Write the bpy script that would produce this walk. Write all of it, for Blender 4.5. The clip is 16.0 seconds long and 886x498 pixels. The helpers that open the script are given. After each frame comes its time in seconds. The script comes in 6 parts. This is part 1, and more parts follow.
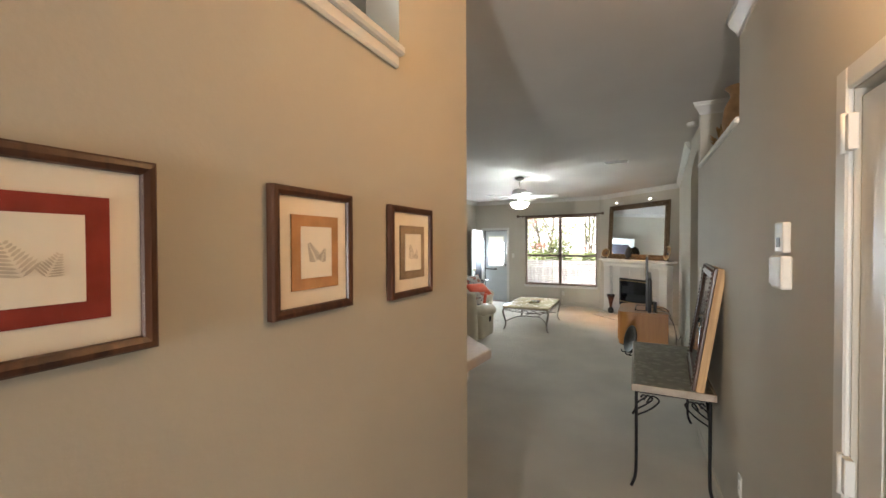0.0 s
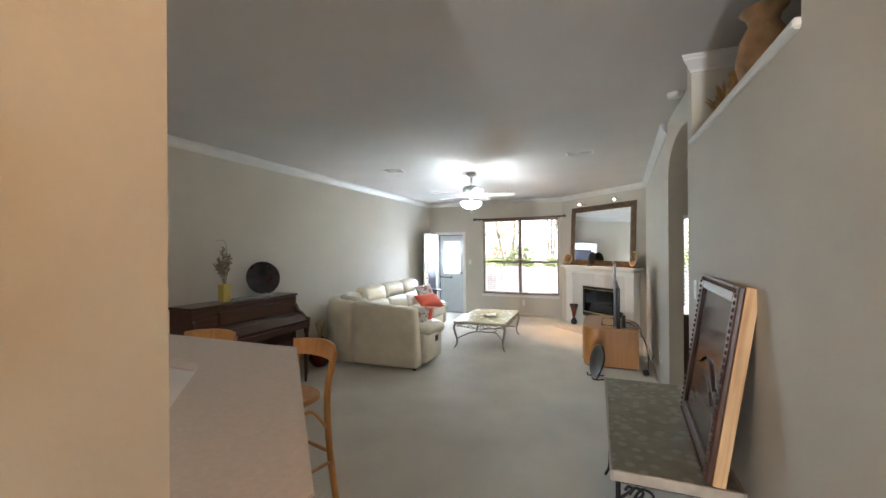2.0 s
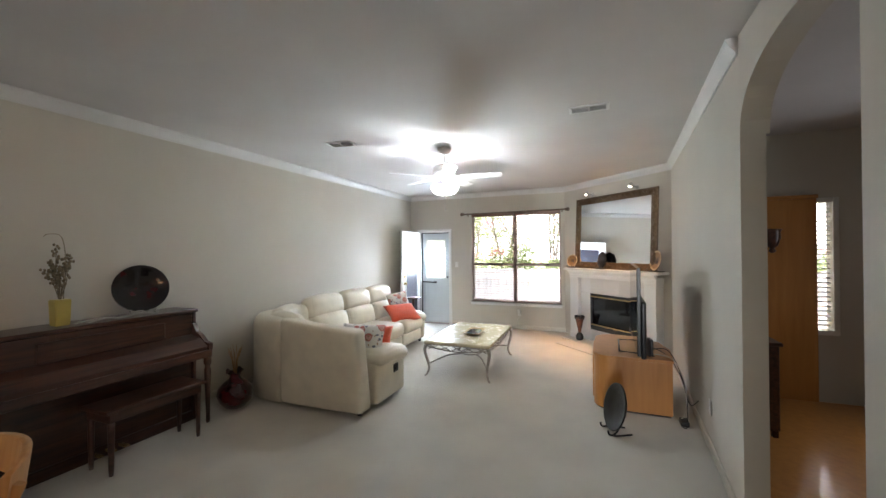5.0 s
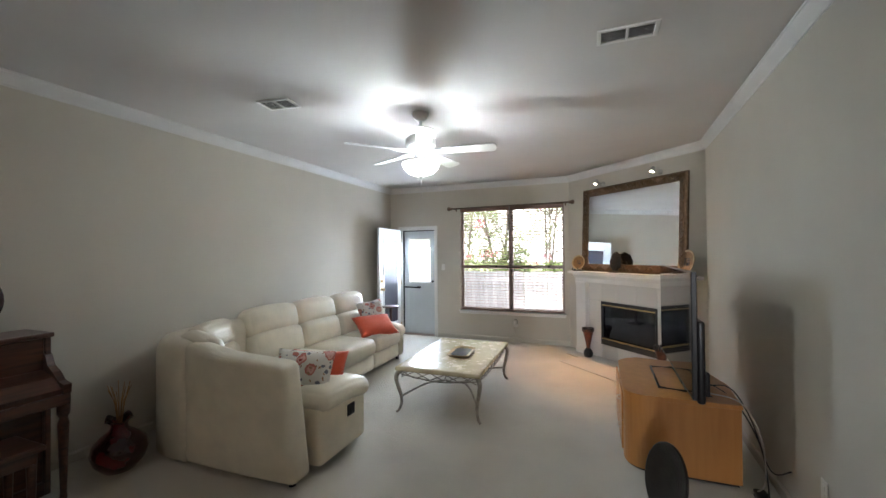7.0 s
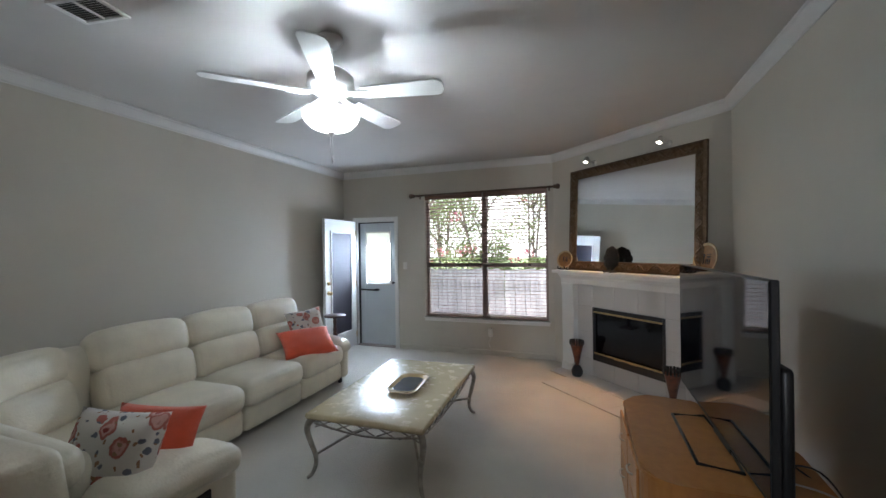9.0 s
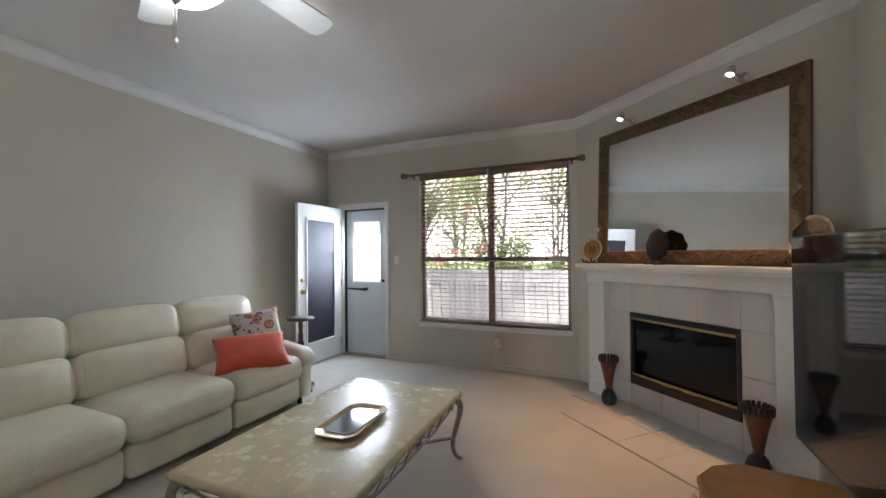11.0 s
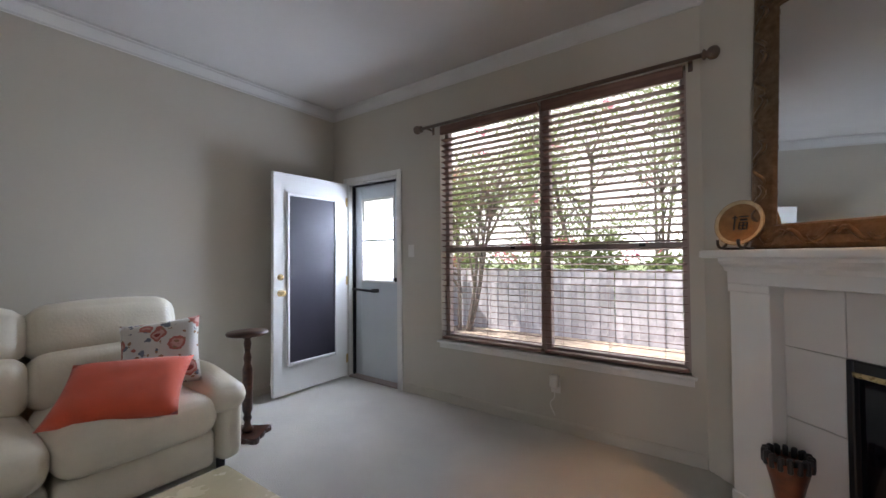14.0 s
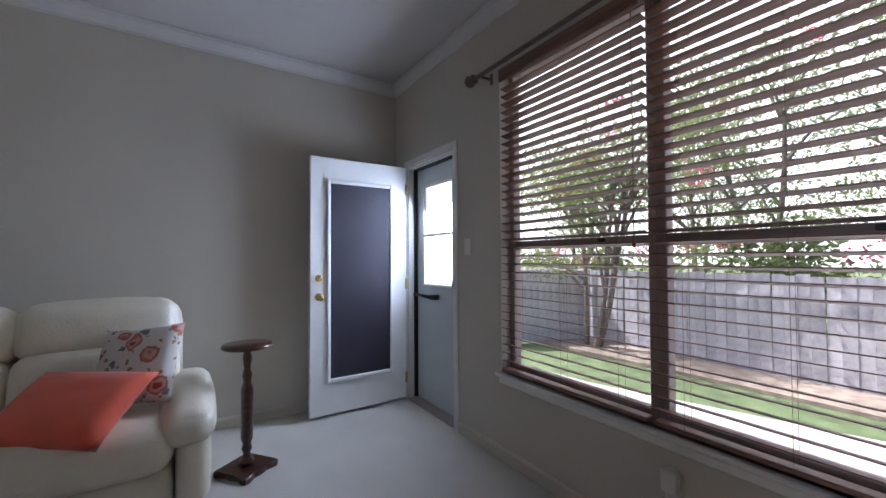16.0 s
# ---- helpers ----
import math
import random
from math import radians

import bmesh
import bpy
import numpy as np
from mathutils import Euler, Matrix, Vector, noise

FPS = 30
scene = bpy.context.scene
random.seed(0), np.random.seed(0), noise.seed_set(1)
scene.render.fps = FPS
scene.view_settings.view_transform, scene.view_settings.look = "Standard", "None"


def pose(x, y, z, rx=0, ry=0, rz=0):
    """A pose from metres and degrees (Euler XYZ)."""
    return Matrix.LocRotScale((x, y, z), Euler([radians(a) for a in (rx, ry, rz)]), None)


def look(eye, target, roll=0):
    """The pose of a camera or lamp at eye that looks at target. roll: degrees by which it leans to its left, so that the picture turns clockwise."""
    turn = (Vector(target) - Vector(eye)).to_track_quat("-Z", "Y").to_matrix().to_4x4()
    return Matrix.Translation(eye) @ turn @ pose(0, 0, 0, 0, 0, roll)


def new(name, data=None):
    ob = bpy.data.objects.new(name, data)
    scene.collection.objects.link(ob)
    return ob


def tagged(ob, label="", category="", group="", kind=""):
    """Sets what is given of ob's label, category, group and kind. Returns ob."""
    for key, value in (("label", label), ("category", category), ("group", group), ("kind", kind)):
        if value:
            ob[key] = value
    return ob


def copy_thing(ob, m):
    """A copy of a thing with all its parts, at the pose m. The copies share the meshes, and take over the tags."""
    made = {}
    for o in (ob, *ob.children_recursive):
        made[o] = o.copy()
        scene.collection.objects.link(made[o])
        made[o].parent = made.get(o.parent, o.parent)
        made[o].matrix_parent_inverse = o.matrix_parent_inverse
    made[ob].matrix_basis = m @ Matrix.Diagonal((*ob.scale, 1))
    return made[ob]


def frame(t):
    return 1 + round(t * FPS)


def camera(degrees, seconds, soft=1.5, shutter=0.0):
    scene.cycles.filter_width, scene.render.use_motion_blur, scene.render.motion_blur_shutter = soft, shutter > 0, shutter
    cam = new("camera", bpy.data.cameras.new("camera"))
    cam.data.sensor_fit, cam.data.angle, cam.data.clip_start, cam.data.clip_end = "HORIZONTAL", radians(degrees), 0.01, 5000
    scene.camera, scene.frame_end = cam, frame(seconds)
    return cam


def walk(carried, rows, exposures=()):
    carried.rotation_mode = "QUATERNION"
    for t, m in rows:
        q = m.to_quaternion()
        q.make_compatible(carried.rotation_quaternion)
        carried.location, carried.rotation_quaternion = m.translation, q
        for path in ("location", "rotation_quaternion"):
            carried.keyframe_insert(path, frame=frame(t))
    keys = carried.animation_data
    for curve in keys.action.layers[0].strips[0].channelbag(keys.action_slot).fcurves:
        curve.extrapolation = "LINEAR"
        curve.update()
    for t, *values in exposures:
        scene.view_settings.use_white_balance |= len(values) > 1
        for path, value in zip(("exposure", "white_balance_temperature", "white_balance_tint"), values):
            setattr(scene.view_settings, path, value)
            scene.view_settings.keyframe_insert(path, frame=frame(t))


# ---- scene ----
cam = camera(97.6, 16.0)
PATH = [
    (0, (0.133, 0.239, 1.668), (-0.76, 2.028, 1.639), -0.2),
    (0.5, (0.119, 0.519, 1.664), (-0.714, 2.336, 1.643), -0.1),
    (1, (0.128, 0.790, 1.66), (-0.664, 2.627, 1.645), -0.2),
    (1.5, (0.092, 1.068, 1.655), (-0.673, 2.917, 1.646), -0.3),
    (2, (0.055, 1.35, 1.658), (-0.681, 3.21, 1.659), -0.4),
    (2.5, (0.077, 1.593, 1.663), (-0.654, 3.454, 1.668), -0.4),
    (3, (0.072, 1.86, 1.643), (-0.664, 3.719, 1.649), -0.5),
    (3.5, (0.052, 2.121, 1.636), (-0.686, 3.979, 1.642), -0.5),
    (4, (0.074, 2.384, 1.629), (-0.678, 4.238, 1.637), -0.5),
    (6.5, (-0.331, 3.72, 1.612), (-1.082, 5.574, 1.625), -0.5),
    (7, (-0.341, 4.025, 1.585), (-1.058, 5.891, 1.606), -0.5),
    (7.5, (-0.342, 4.32, 1.613), (-1.033, 6.197, 1.62), -0.5),
    (8, (-0.39, 4.642, 1.596), (-1.062, 6.526, 1.605), -0.5),
    (8.5, (-0.449, 4.919, 1.563), (-1.094, 6.812, 1.586), -0.5),
    (9, (-0.405, 5.254, 1.579), (-1.054, 7.146, 1.578), -0.8),
    (11.5, (-0.444, 6.641, 1.337), (-1.256, 8.469, 1.372), -0.5),
    (12, (-0.464, 6.927, 1.309), (-1.318, 8.734, 1.341), -0.6),
    (12.5, (-0.474, 7.216, 1.287), (-1.38, 8.999, 1.329), -0.6),
    (13, (-0.534, 7.502, 1.287), (-1.498, 9.254, 1.325), -0.5),
    (13.5, (-0.588, 7.8, 1.294), (-1.624, 9.511, 1.328), -0.6),
    (14, (-0.616, 8.108, 1.266), (-1.782, 9.731, 1.304), -0.5),
    (14.5, (-0.683, 8.39, 1.255), (-1.954, 9.934, 1.295), -0.5),
    (15, (-0.691, 8.725, 1.261), (-2.086, 10.157, 1.301), -0.5),
    (15.5, (-0.749, 9.037, 1.227), (-2.279, 10.325, 1.269), -0.4),
    (16, (-0.8, 9.257, 1.248), (-2.475, 10.349, 1.291), -0.3),
]
EXPOSURES = [(0.0, 2.43, 6800, 10), (1.0, 2.6, 6650, 10), (2.0, 2.82, 6350, 11), (3.5, 2.9, 6400, 14), (6.5, 2.42, 6350, 13), (8.0, 1.92, 6200, 13), (9.0, 1.6, 6000, 13),
             (11.5, 1.68, 6450, 16), (12.5, 1.58, 6450, 18), (14.0, 1.33, 6300, 20), (16.0, 0.85, 5800, 22)]
walk(cam, [(t, look(eye, target, roll)) for t, eye, target, roll in PATH], EXPOSURES)


# ---- light ----
world = bpy.data.worlds.new("sky")
scene.world = world
world.use_nodes = True
wn = world.node_tree
sky = wn.nodes.new("ShaderNodeTexSky")
sky.sky_type = "NISHITA"
sky.sun_disc = False
sky.sun_elevation = radians(56)
sky.sun_rotation = radians(248.2)
sky.dust_density, sky.air_density = 5.0, 0.9
wn.links.new(sky.outputs[0], wn.nodes["Background"].inputs[0])
wn.nodes["Background"].inputs[1].default_value = 0.15


def lamp(name, kind, energy, m, color=(1, 1, 1), size=0.1, size_y=None, spot=None):
    data = bpy.data.lights.new(name, kind)
    data.energy, data.color = energy, color
    if kind == "AREA":
        data.shape = "RECTANGLE"
        data.size, data.size_y = size, size_y or size
    elif kind == "SUN":
        data.angle = size
    else:
        data.shadow_soft_size = size
    if kind == "SPOT":
        data.spot_size, data.spot_blend = radians(spot), 0.6
    ob = new(name, data)
    ob.matrix_world = m
    return ob


lamp("sun", "SUN", 5.0, look((0, 0, 0), (0.8, 0.32, -1.25)), (1.0, 0.95, 0.88), radians(0.5))
# daylight at the front entry, and an added unseen fill lamp in the side room
lamp("entry_daylight", "AREA", 64, look((0.20, -6.35, 1.1), (-0.3, 4, 1.6)), (0.92, 0.96, 1.0), 0.24, 1.8)
lamp("side_room_fill", "AREA", 2.8, look((3.1, 6.9, 1.5), (1.0, 5.2, 1.2)), (0.85, 0.92, 1.0), 1.2, 1.2)
lamp("door_daylight", "AREA", 14, look((-3.5, 11.06, 1.45), (-3.3, 8, 0.2)), (0.72, 0.86, 1.0), 0.46, 0.82)
# the lamps of the house
FAN = (-1.79, 7.25)
for k in range(3):
    lamp("fan_bulb", "POINT", 4.8, pose(FAN[0] + 0.028 * math.cos(k * 2.094 + 0.4), FAN[1] + 0.028 * math.sin(k * 2.094 + 0.4), 2.375), (0.86, 0.98, 1.0), 0.022)

lamp("kitchen_bulb", "POINT", 6.3, pose(-2.6, 0.6, 2.55), (1.0, 0.95, 0.89), 0.10)
lamp("foyer_bulb", "POINT", 3.0, pose(0.54, 1.25, 2.45), (1.0, 0.58, 0.27), 0.09)


# ---- materials ----
def socket(node, name):
    return node.inputs[name]


def material(name, color, rough=0.6, metal=0.0, var=0.12, scale=6.0, grain=0.0, grain_scale=120.0, coat=0.0, sheen=0.0, dirt=None, spec=0.5, per_object=0.0):
    """A surface of one colour with stains at a large scale and grain with relief at a small one."""
    m = bpy.data.materials.new(name)
    m.use_nodes = True
    t = m.node_tree
    b = t.nodes["Principled BSDF"]
    tc = t.nodes.new("ShaderNodeTexCoord")
    n1 = t.nodes.new("ShaderNodeTexNoise")
    n1.inputs["Scale"].default_value, n1.inputs["Detail"].default_value = scale, 5
    t.links.new(tc.outputs["Object"], n1.inputs["Vector"])
    ramp = t.nodes.new("ShaderNodeValToRGB")
    ramp.color_ramp.elements[0].position, ramp.color_ramp.elements[1].position = 0.3, 0.7
    lo = tuple(c * (1 - var) for c in (dirt or color))
    hi = tuple(min(1, c * (1 + var * 0.5)) for c in color)
    ramp.color_ramp.elements[0].color, ramp.color_ramp.elements[1].color = (*lo, 1), (*hi, 1)
    t.links.new(n1.outputs["Fac"], ramp.inputs["Fac"])
    out = ramp.outputs["Color"]
    if per_object:
        info = t.nodes.new("ShaderNodeObjectInfo")
        hsv = t.nodes.new("ShaderNodeHueSaturation")
        mr = t.nodes.new("ShaderNodeMapRange")
        mr.inputs["To Min"].default_value, mr.inputs["To Max"].default_value = 1 - per_object, 1 + per_object
        t.links.new(info.outputs["Random"], mr.inputs["Value"])
        t.links.new(mr.outputs["Result"], hsv.inputs["Value"])
        t.links.new(out, hsv.inputs["Color"])
        out = hsv.outputs["Color"]
    t.links.new(out, b.inputs["Base Color"])
    b.inputs["Roughness"].default_value, b.inputs["Metallic"].default_value = rough, metal
    b.inputs["Coat Weight"].default_value, b.inputs["Sheen Weight"].default_value = coat, sheen
    b.inputs["Specular IOR Level"].default_value = spec
    if grain:
        n2 = t.nodes.new("ShaderNodeTexNoise")
        n2.inputs["Scale"].default_value, n2.inputs["Detail"].default_value = grain_scale, 4
        t.links.new(tc.outputs["Object"], n2.inputs["Vector"])
        bump = t.nodes.new("ShaderNodeBump")
        bump.inputs["Strength"].default_value, bump.inputs["Distance"].default_value = grain, 0.01
        t.links.new(n2.outputs["Fac"], bump.inputs["Height"])
        t.links.new(bump.outputs["Normal"], b.inputs["Normal"])
        mix = t.nodes.new("ShaderNodeMapRange")
        mix.inputs["To Min"].default_value, mix.inputs["To Max"].default_value = max(0, rough - 0.08), min(1, rough + 0.08)
        t.links.new(n2.outputs["Fac"], mix.inputs["Value"])
        t.links.new(mix.outputs["Result"], b.inputs["Roughness"])
    return m


def wood(name, dark, light, rough=0.4, scale=1.0, axis=0, coat=0.0):
    """Wood whose grain runs along the object's x, y or z."""
    m = bpy.data.materials.new(name)
    m.use_nodes = True
    t = m.node_tree
    b = t.nodes["Principled BSDF"]
    tc = t.nodes.new("ShaderNodeTexCoord")
    mp = t.nodes.new("ShaderNodeMapping")
    s = [22.0 * scale] * 3
    s[axis] = 1.6 * scale
    mp.inputs["Scale"].default_value = s
    n = t.nodes.new("ShaderNodeTexNoise")
    n.inputs["Scale"].default_value, n.inputs["Detail"].default_value, n.inputs["Distortion"].default_value = 1.6, 8, 0.6
    ramp = t.nodes.new("ShaderNodeValToRGB")
    ramp.color_ramp.elements[0].position, ramp.color_ramp.elements[1].position = 0.32, 0.68
    ramp.color_ramp.elements[0].color, ramp.color_ramp.elements[1].color = (*dark, 1), (*light, 1)
    bump = t.nodes.new("ShaderNodeBump")
    bump.inputs["Strength"].default_value, bump.inputs["Distance"].default_value = 0.12, 0.004
    t.links.new(tc.outputs["Object"], mp.inputs["Vector"])
    t.links.new(mp.outputs["Vector"], n.inputs["Vector"])
    t.links.new(n.outputs["Fac"], ramp.inputs["Fac"])
    t.links.new(ramp.outputs["Color"], b.inputs["Base Color"])
    t.links.new(n.outputs["Fac"], bump.inputs["Height"])
    t.links.new(bump.outputs["Normal"], b.inputs["Normal"])
    b.inputs["Roughness"].default_value, b.inputs["Coat Weight"].default_value = rough, coat
    return m


def glass(name, tint=(1, 1, 1), rough=0.0):
    m = bpy.data.materials.new(name)
    m.use_nodes = True
    b = m.node_tree.nodes["Principled BSDF"]
    b.inputs["Base Color"].default_value = (*tint, 1)
    b.inputs["Transmission Weight"].default_value, b.inputs["Roughness"].default_value, b.inputs["IOR"].default_value = 1.0, rough, 1.05
    return m


def glow(name, color, strength):
    m = bpy.data.materials.new(name)
    m.use_nodes = True
    b = m.node_tree.nodes["Principled BSDF"]
    b.inputs["Base Color"].default_value = (0.9, 0.9, 0.88, 1)
    b.inputs["Emission Color"].default_value, b.inputs["Emission Strength"].default_value = (*color, 1), strength
    return m


WALL = material("wall_paint", (0.54, 0.503, 0.43), 0.7, var=0.04, scale=1.5, grain=0.05, grain_scale=90)
CEIL = material("ceiling_texture", (0.575, 0.55, 0.525), 0.9, var=0.04, scale=2.0, grain=0.2, grain_scale=140)
TRIM = material("white_trim_paint", (0.72, 0.71, 0.68), 0.4, var=0.04, scale=4, grain=0.05)
CROWNPAINT = material("crown_paint", (0.62, 0.61, 0.59), 0.45, var=0.04, scale=4, grain=0.05)
DOORPAINT = material("white_door_paint", (0.80, 0.80, 0.78), 0.35, var=0.04, scale=3, grain=0.05)
# the white storm door's paint, with its bluish shade mixed into the colour
STORMPAINT = material("shaded_storm_paint", (0.56, 0.60, 0.62), 0.4, var=0.04, scale=3, grain=0.05)
CARPET = material("cream_carpet", (0.70, 0.665, 0.59), 0.95, var=0.12, scale=1.6, grain=1.0, grain_scale=260, sheen=0.2, spec=0.1)
TILE = material("white_glazed_tile", (0.60, 0.585, 0.56), 0.3, var=0.03, scale=3, per_object=0.03)
GROUT = material("grey_grout", (0.34, 0.32, 0.29), 0.9, var=0.1, scale=20, grain=0.3)


# ---- mesh helpers ----
def bm_new():
    return bmesh.new()


def box(bm, x0, x1, y0, y1, z0, z1, bevel=0.0, m=None, segs=1):
    """Adds a box, bevelled if asked, turned by m."""
    r = bmesh.ops.create_cube(bm, size=1.0)
    vs = r["verts"]
    s = Matrix.Diagonal((x1 - x0, y1 - y0, z1 - z0, 1))
    mt = Matrix.Translation(((x0 + x1) / 2, (y0 + y1) / 2, (z0 + z1) / 2)) @ s
    bmesh.ops.transform(bm, matrix=mt, verts=vs)
    if bevel:
        es = list({e for v in vs for e in v.link_edges})
        rb = bmesh.ops.bevel(bm, geom=es, offset=bevel, segments=segs, affect="EDGES", profile=0.5)
        vs = list({v for f in rb["faces"] for v in f.verts} | {v for v in vs if v.is_valid})
    if m is not None:
        bmesh.ops.transform(bm, matrix=m, verts=vs)
    return vs


def prism(bm, pts, z0, z1, m=None):
    """A column over a flat outline given anticlockwise."""
    lo = [bm.verts.new((x, y, z0)) for x, y in pts]
    hi = [bm.verts.new((x, y, z1)) for x, y in pts]
    n = len(pts)
    bm.faces.new(lo[::-1])
    bm.faces.new(hi)
    for i in range(n):
        bm.faces.new((lo[i], lo[(i + 1) % n], hi[(i + 1) % n], hi[i]))
    if m is not None:
        bmesh.ops.transform(bm, matrix=m, verts=lo + hi)
    return lo + hi


def lathe(bm, profile, n=24, m=None, cap=True):
    """A turned body: profile of (radius, height) from the bottom up."""
    rings = []
    for r, z in profile:
        rings.append([bm.verts.new((r * math.cos(a), r * math.sin(a), z)) for a in (2 * math.pi * i / n for i in range(n))])
    for a, b in zip(rings, rings[1:]):
        for i in range(n):
            f = bm.faces.new((a[i], a[(i + 1) % n], b[(i + 1) % n], b[i]))
            f.smooth = True
    if cap:
        bm.faces.new(rings[0][::-1])
        bm.faces.new(rings[-1])
    vs = [v for r in rings for v in r]
    if m is not None:
        bmesh.ops.transform(bm, matrix=m, verts=vs)
    return vs


def tube(bm, path, radius, n=8, m=None, flat=1.0):
    """A rod along a path of points; radius is a number or one per point."""
    pts = [Vector(p) for p in path]
    rs = radius if isinstance(radius, (list, tuple)) else [radius] * len(pts)
    rings, side = [], None
    for i, p in enumerate(pts):
        d = (pts[min(i + 1, len(pts) - 1)] - pts[max(i - 1, 0)]).normalized()
        if side is None:
            side = d.orthogonal().normalized()
        side = (side - d * side.dot(d)).normalized()
        up = d.cross(side)
        rings.append([bm.verts.new(p + rs[i] * (math.cos(a) * side + flat * math.sin(a) * up)) for a in (2 * math.pi * k / n for k in range(n))])
    for a, b in zip(rings, rings[1:]):
        for k in range(n):
            bm.faces.new((a[k], a[(k + 1) % n], b[(k + 1) % n], b[k])).smooth = True
    bm.faces.new(rings[0][::-1])
    bm.faces.new(rings[-1])
    vs = [v for r in rings for v in r]
    if m is not None:
        bmesh.ops.transform(bm, matrix=m, verts=vs)
    return vs


def spline(pts, n=6):
    """Points along a smooth curve through pts."""
    ps = [Vector(p) for p in pts]
    out = []
    for i in range(len(ps) - 1):
        a, b, c, d = ps[max(i - 1, 0)], ps[i], ps[i + 1], ps[min(i + 2, len(ps) - 1)]
        for k in range(n):
            t = k / n
            out.append(0.5 * (2 * b + (c - a) * t + (2 * a - 5 * b + 4 * c - d) * t * t + (3 * b - 3 * c + d - a) * t ** 3))
    out.append(ps[-1])
    return out


def soft(bm, x0, x1, y0, y1, z0, z1, r=0.06, n=5, puff=0.0, m=None):
    """A cushion: a box with round edges, whose faces swell by puff."""
    h = ((x1 - x0) / 2, (y1 - y0) / 2, (z1 - z0) / 2)
    c = Vector(((x0 + x1) / 2, (y0 + y1) / 2, (z0 + z1) / 2))
    r = min(r, *[k * 0.98 for k in h])
    ax = []
    for k in h:
        edge = [-k, -k + 0.18 * r, -k + 0.5 * r]
        inner = k - r
        ax.append(edge + [-inner + 2 * inner * i / n for i in range(n + 1)] + [-e for e in edge[::-1]])
    N = n + 6
    grid = {}

    def vert(i, j, k):
        if (i, j, k) not in grid:
            q = Vector((ax[0][i], ax[1][j], ax[2][k]))
            u = [q[a] / h[a] for a in range(3)]
            core = Vector([max(-h[a] + r, min(h[a] - r, q[a])) for a in range(3)])
            d = q - core
            if d.length > 1e-6:
                q = core + d.normalized() * r
            if puff:
                q.z += puff * (1 - u[0] ** 2) * (1 - u[1] ** 2) * u[2] * abs(u[2]) * (1 if u[2] > 0 else 0.5)
                q.x += puff * 0.7 * (1 - u[1] ** 2) * (1 - u[2] ** 2) * u[0] * abs(u[0])
                q.y += puff * 0.7 * (1 - u[0] ** 2) * (1 - u[2] ** 2) * u[1] * abs(u[1])
            grid[(i, j, k)] = bm.verts.new(c + q)
        return grid[(i, j, k)]

    for a in range(3):
        for e in (0, N):
            for p in range(N):
                for q_ in range(N):
                    ids = []
                    for dp, dq in ((0, 0), (1, 0), (1, 1), (0, 1)):
                        t = [0, 0, 0]
                        t[a], t[(a + 1) % 3], t[(a + 2) % 3] = e, p + dp, q_ + dq
                        ids.append(vert(*t))
                    bm.faces.new(ids if e else ids[::-1]).smooth = True
    vs = list(grid.values())
    if m is not None:
        bmesh.ops.transform(bm, matrix=m, verts=vs)
    return vs


def mesh_of(name, bm, mat):
    bmesh.ops.recalc_face_normals(bm, faces=bm.faces)
    me = bpy.data.meshes.new(name)
    bm.to_mesh(me)
    bm.free()
    for k in (mat if isinstance(mat, (list, tuple)) else [mat]):
        me.materials.append(k)
    return me


def thing(name, m, label, category, group=""):
    """An empty at the foot of a thing, which holds its parts."""
    ob = new(name)
    ob.empty_display_size = 0.1
    ob.matrix_world = m
    return tagged(ob, label, category, group)


def part(name, bm, mat, parent, label=""):
    ob = new(name, mesh_of(name, bm, mat))
    ob.parent = parent
    return tagged(ob, label)


def single(name, bm, mat, label, category, m=None, group="", kind=""):
    ob = new(name, mesh_of(name, bm, mat))
    if m is not None:
        ob.matrix_world = m
    return tagged(ob, label, category, group, kind)


def structure(name, bm, mat, label=""):
    return tagged(new(name, mesh_of(name, bm, mat)), label, kind="structure")


# ---- the house ----
XL, XR0, XH = -4.09, 0.62, -0.49        # living room's long wall, hall's right wall, hall's left wall
YW, ZC = 10.88, 2.86                    # window wall, ceiling
Y0 = -6.5                               # front end of the hall
R1, R2 = (0.70, 5.62), (0.90, 9.28)     # the long right wall, from the arch to the fireplace wall
DIAG = 10.18                            # the fireplace wall: x + y
DL = (DIAG - YW, YW)
D45 = math.sqrt(0.5)


def dpos(s, out, z):
    """A place on the fireplace wall: s along it (to the right), out into the room, height."""
    c = DIAG - out / D45
    return Vector(((c + s / D45) / 2, (c - s / D45) / 2, z))


def dmat(s, out, z):
    """A frame on the fireplace wall: x to the right, y into the wall, z up."""
    m = pose(0, 0, 0, 0, 0, -45)
    m.translation = dpos(s, out, z)
    return m


bm = bm_new()
box(bm, -6.6, 4.2, Y0 - 0.2, YW + 0.12, -0.15, 0)
structure("floor", bm, CARPET, "cream cut-pile carpet over the whole floor")
bm = bm_new()
box(bm, -6.6, 4.2, Y0 - 0.2, YW + 0.2, ZC, ZC + 0.15)
structure("ceiling", bm, CEIL, "off-white lightly textured flat ceiling")


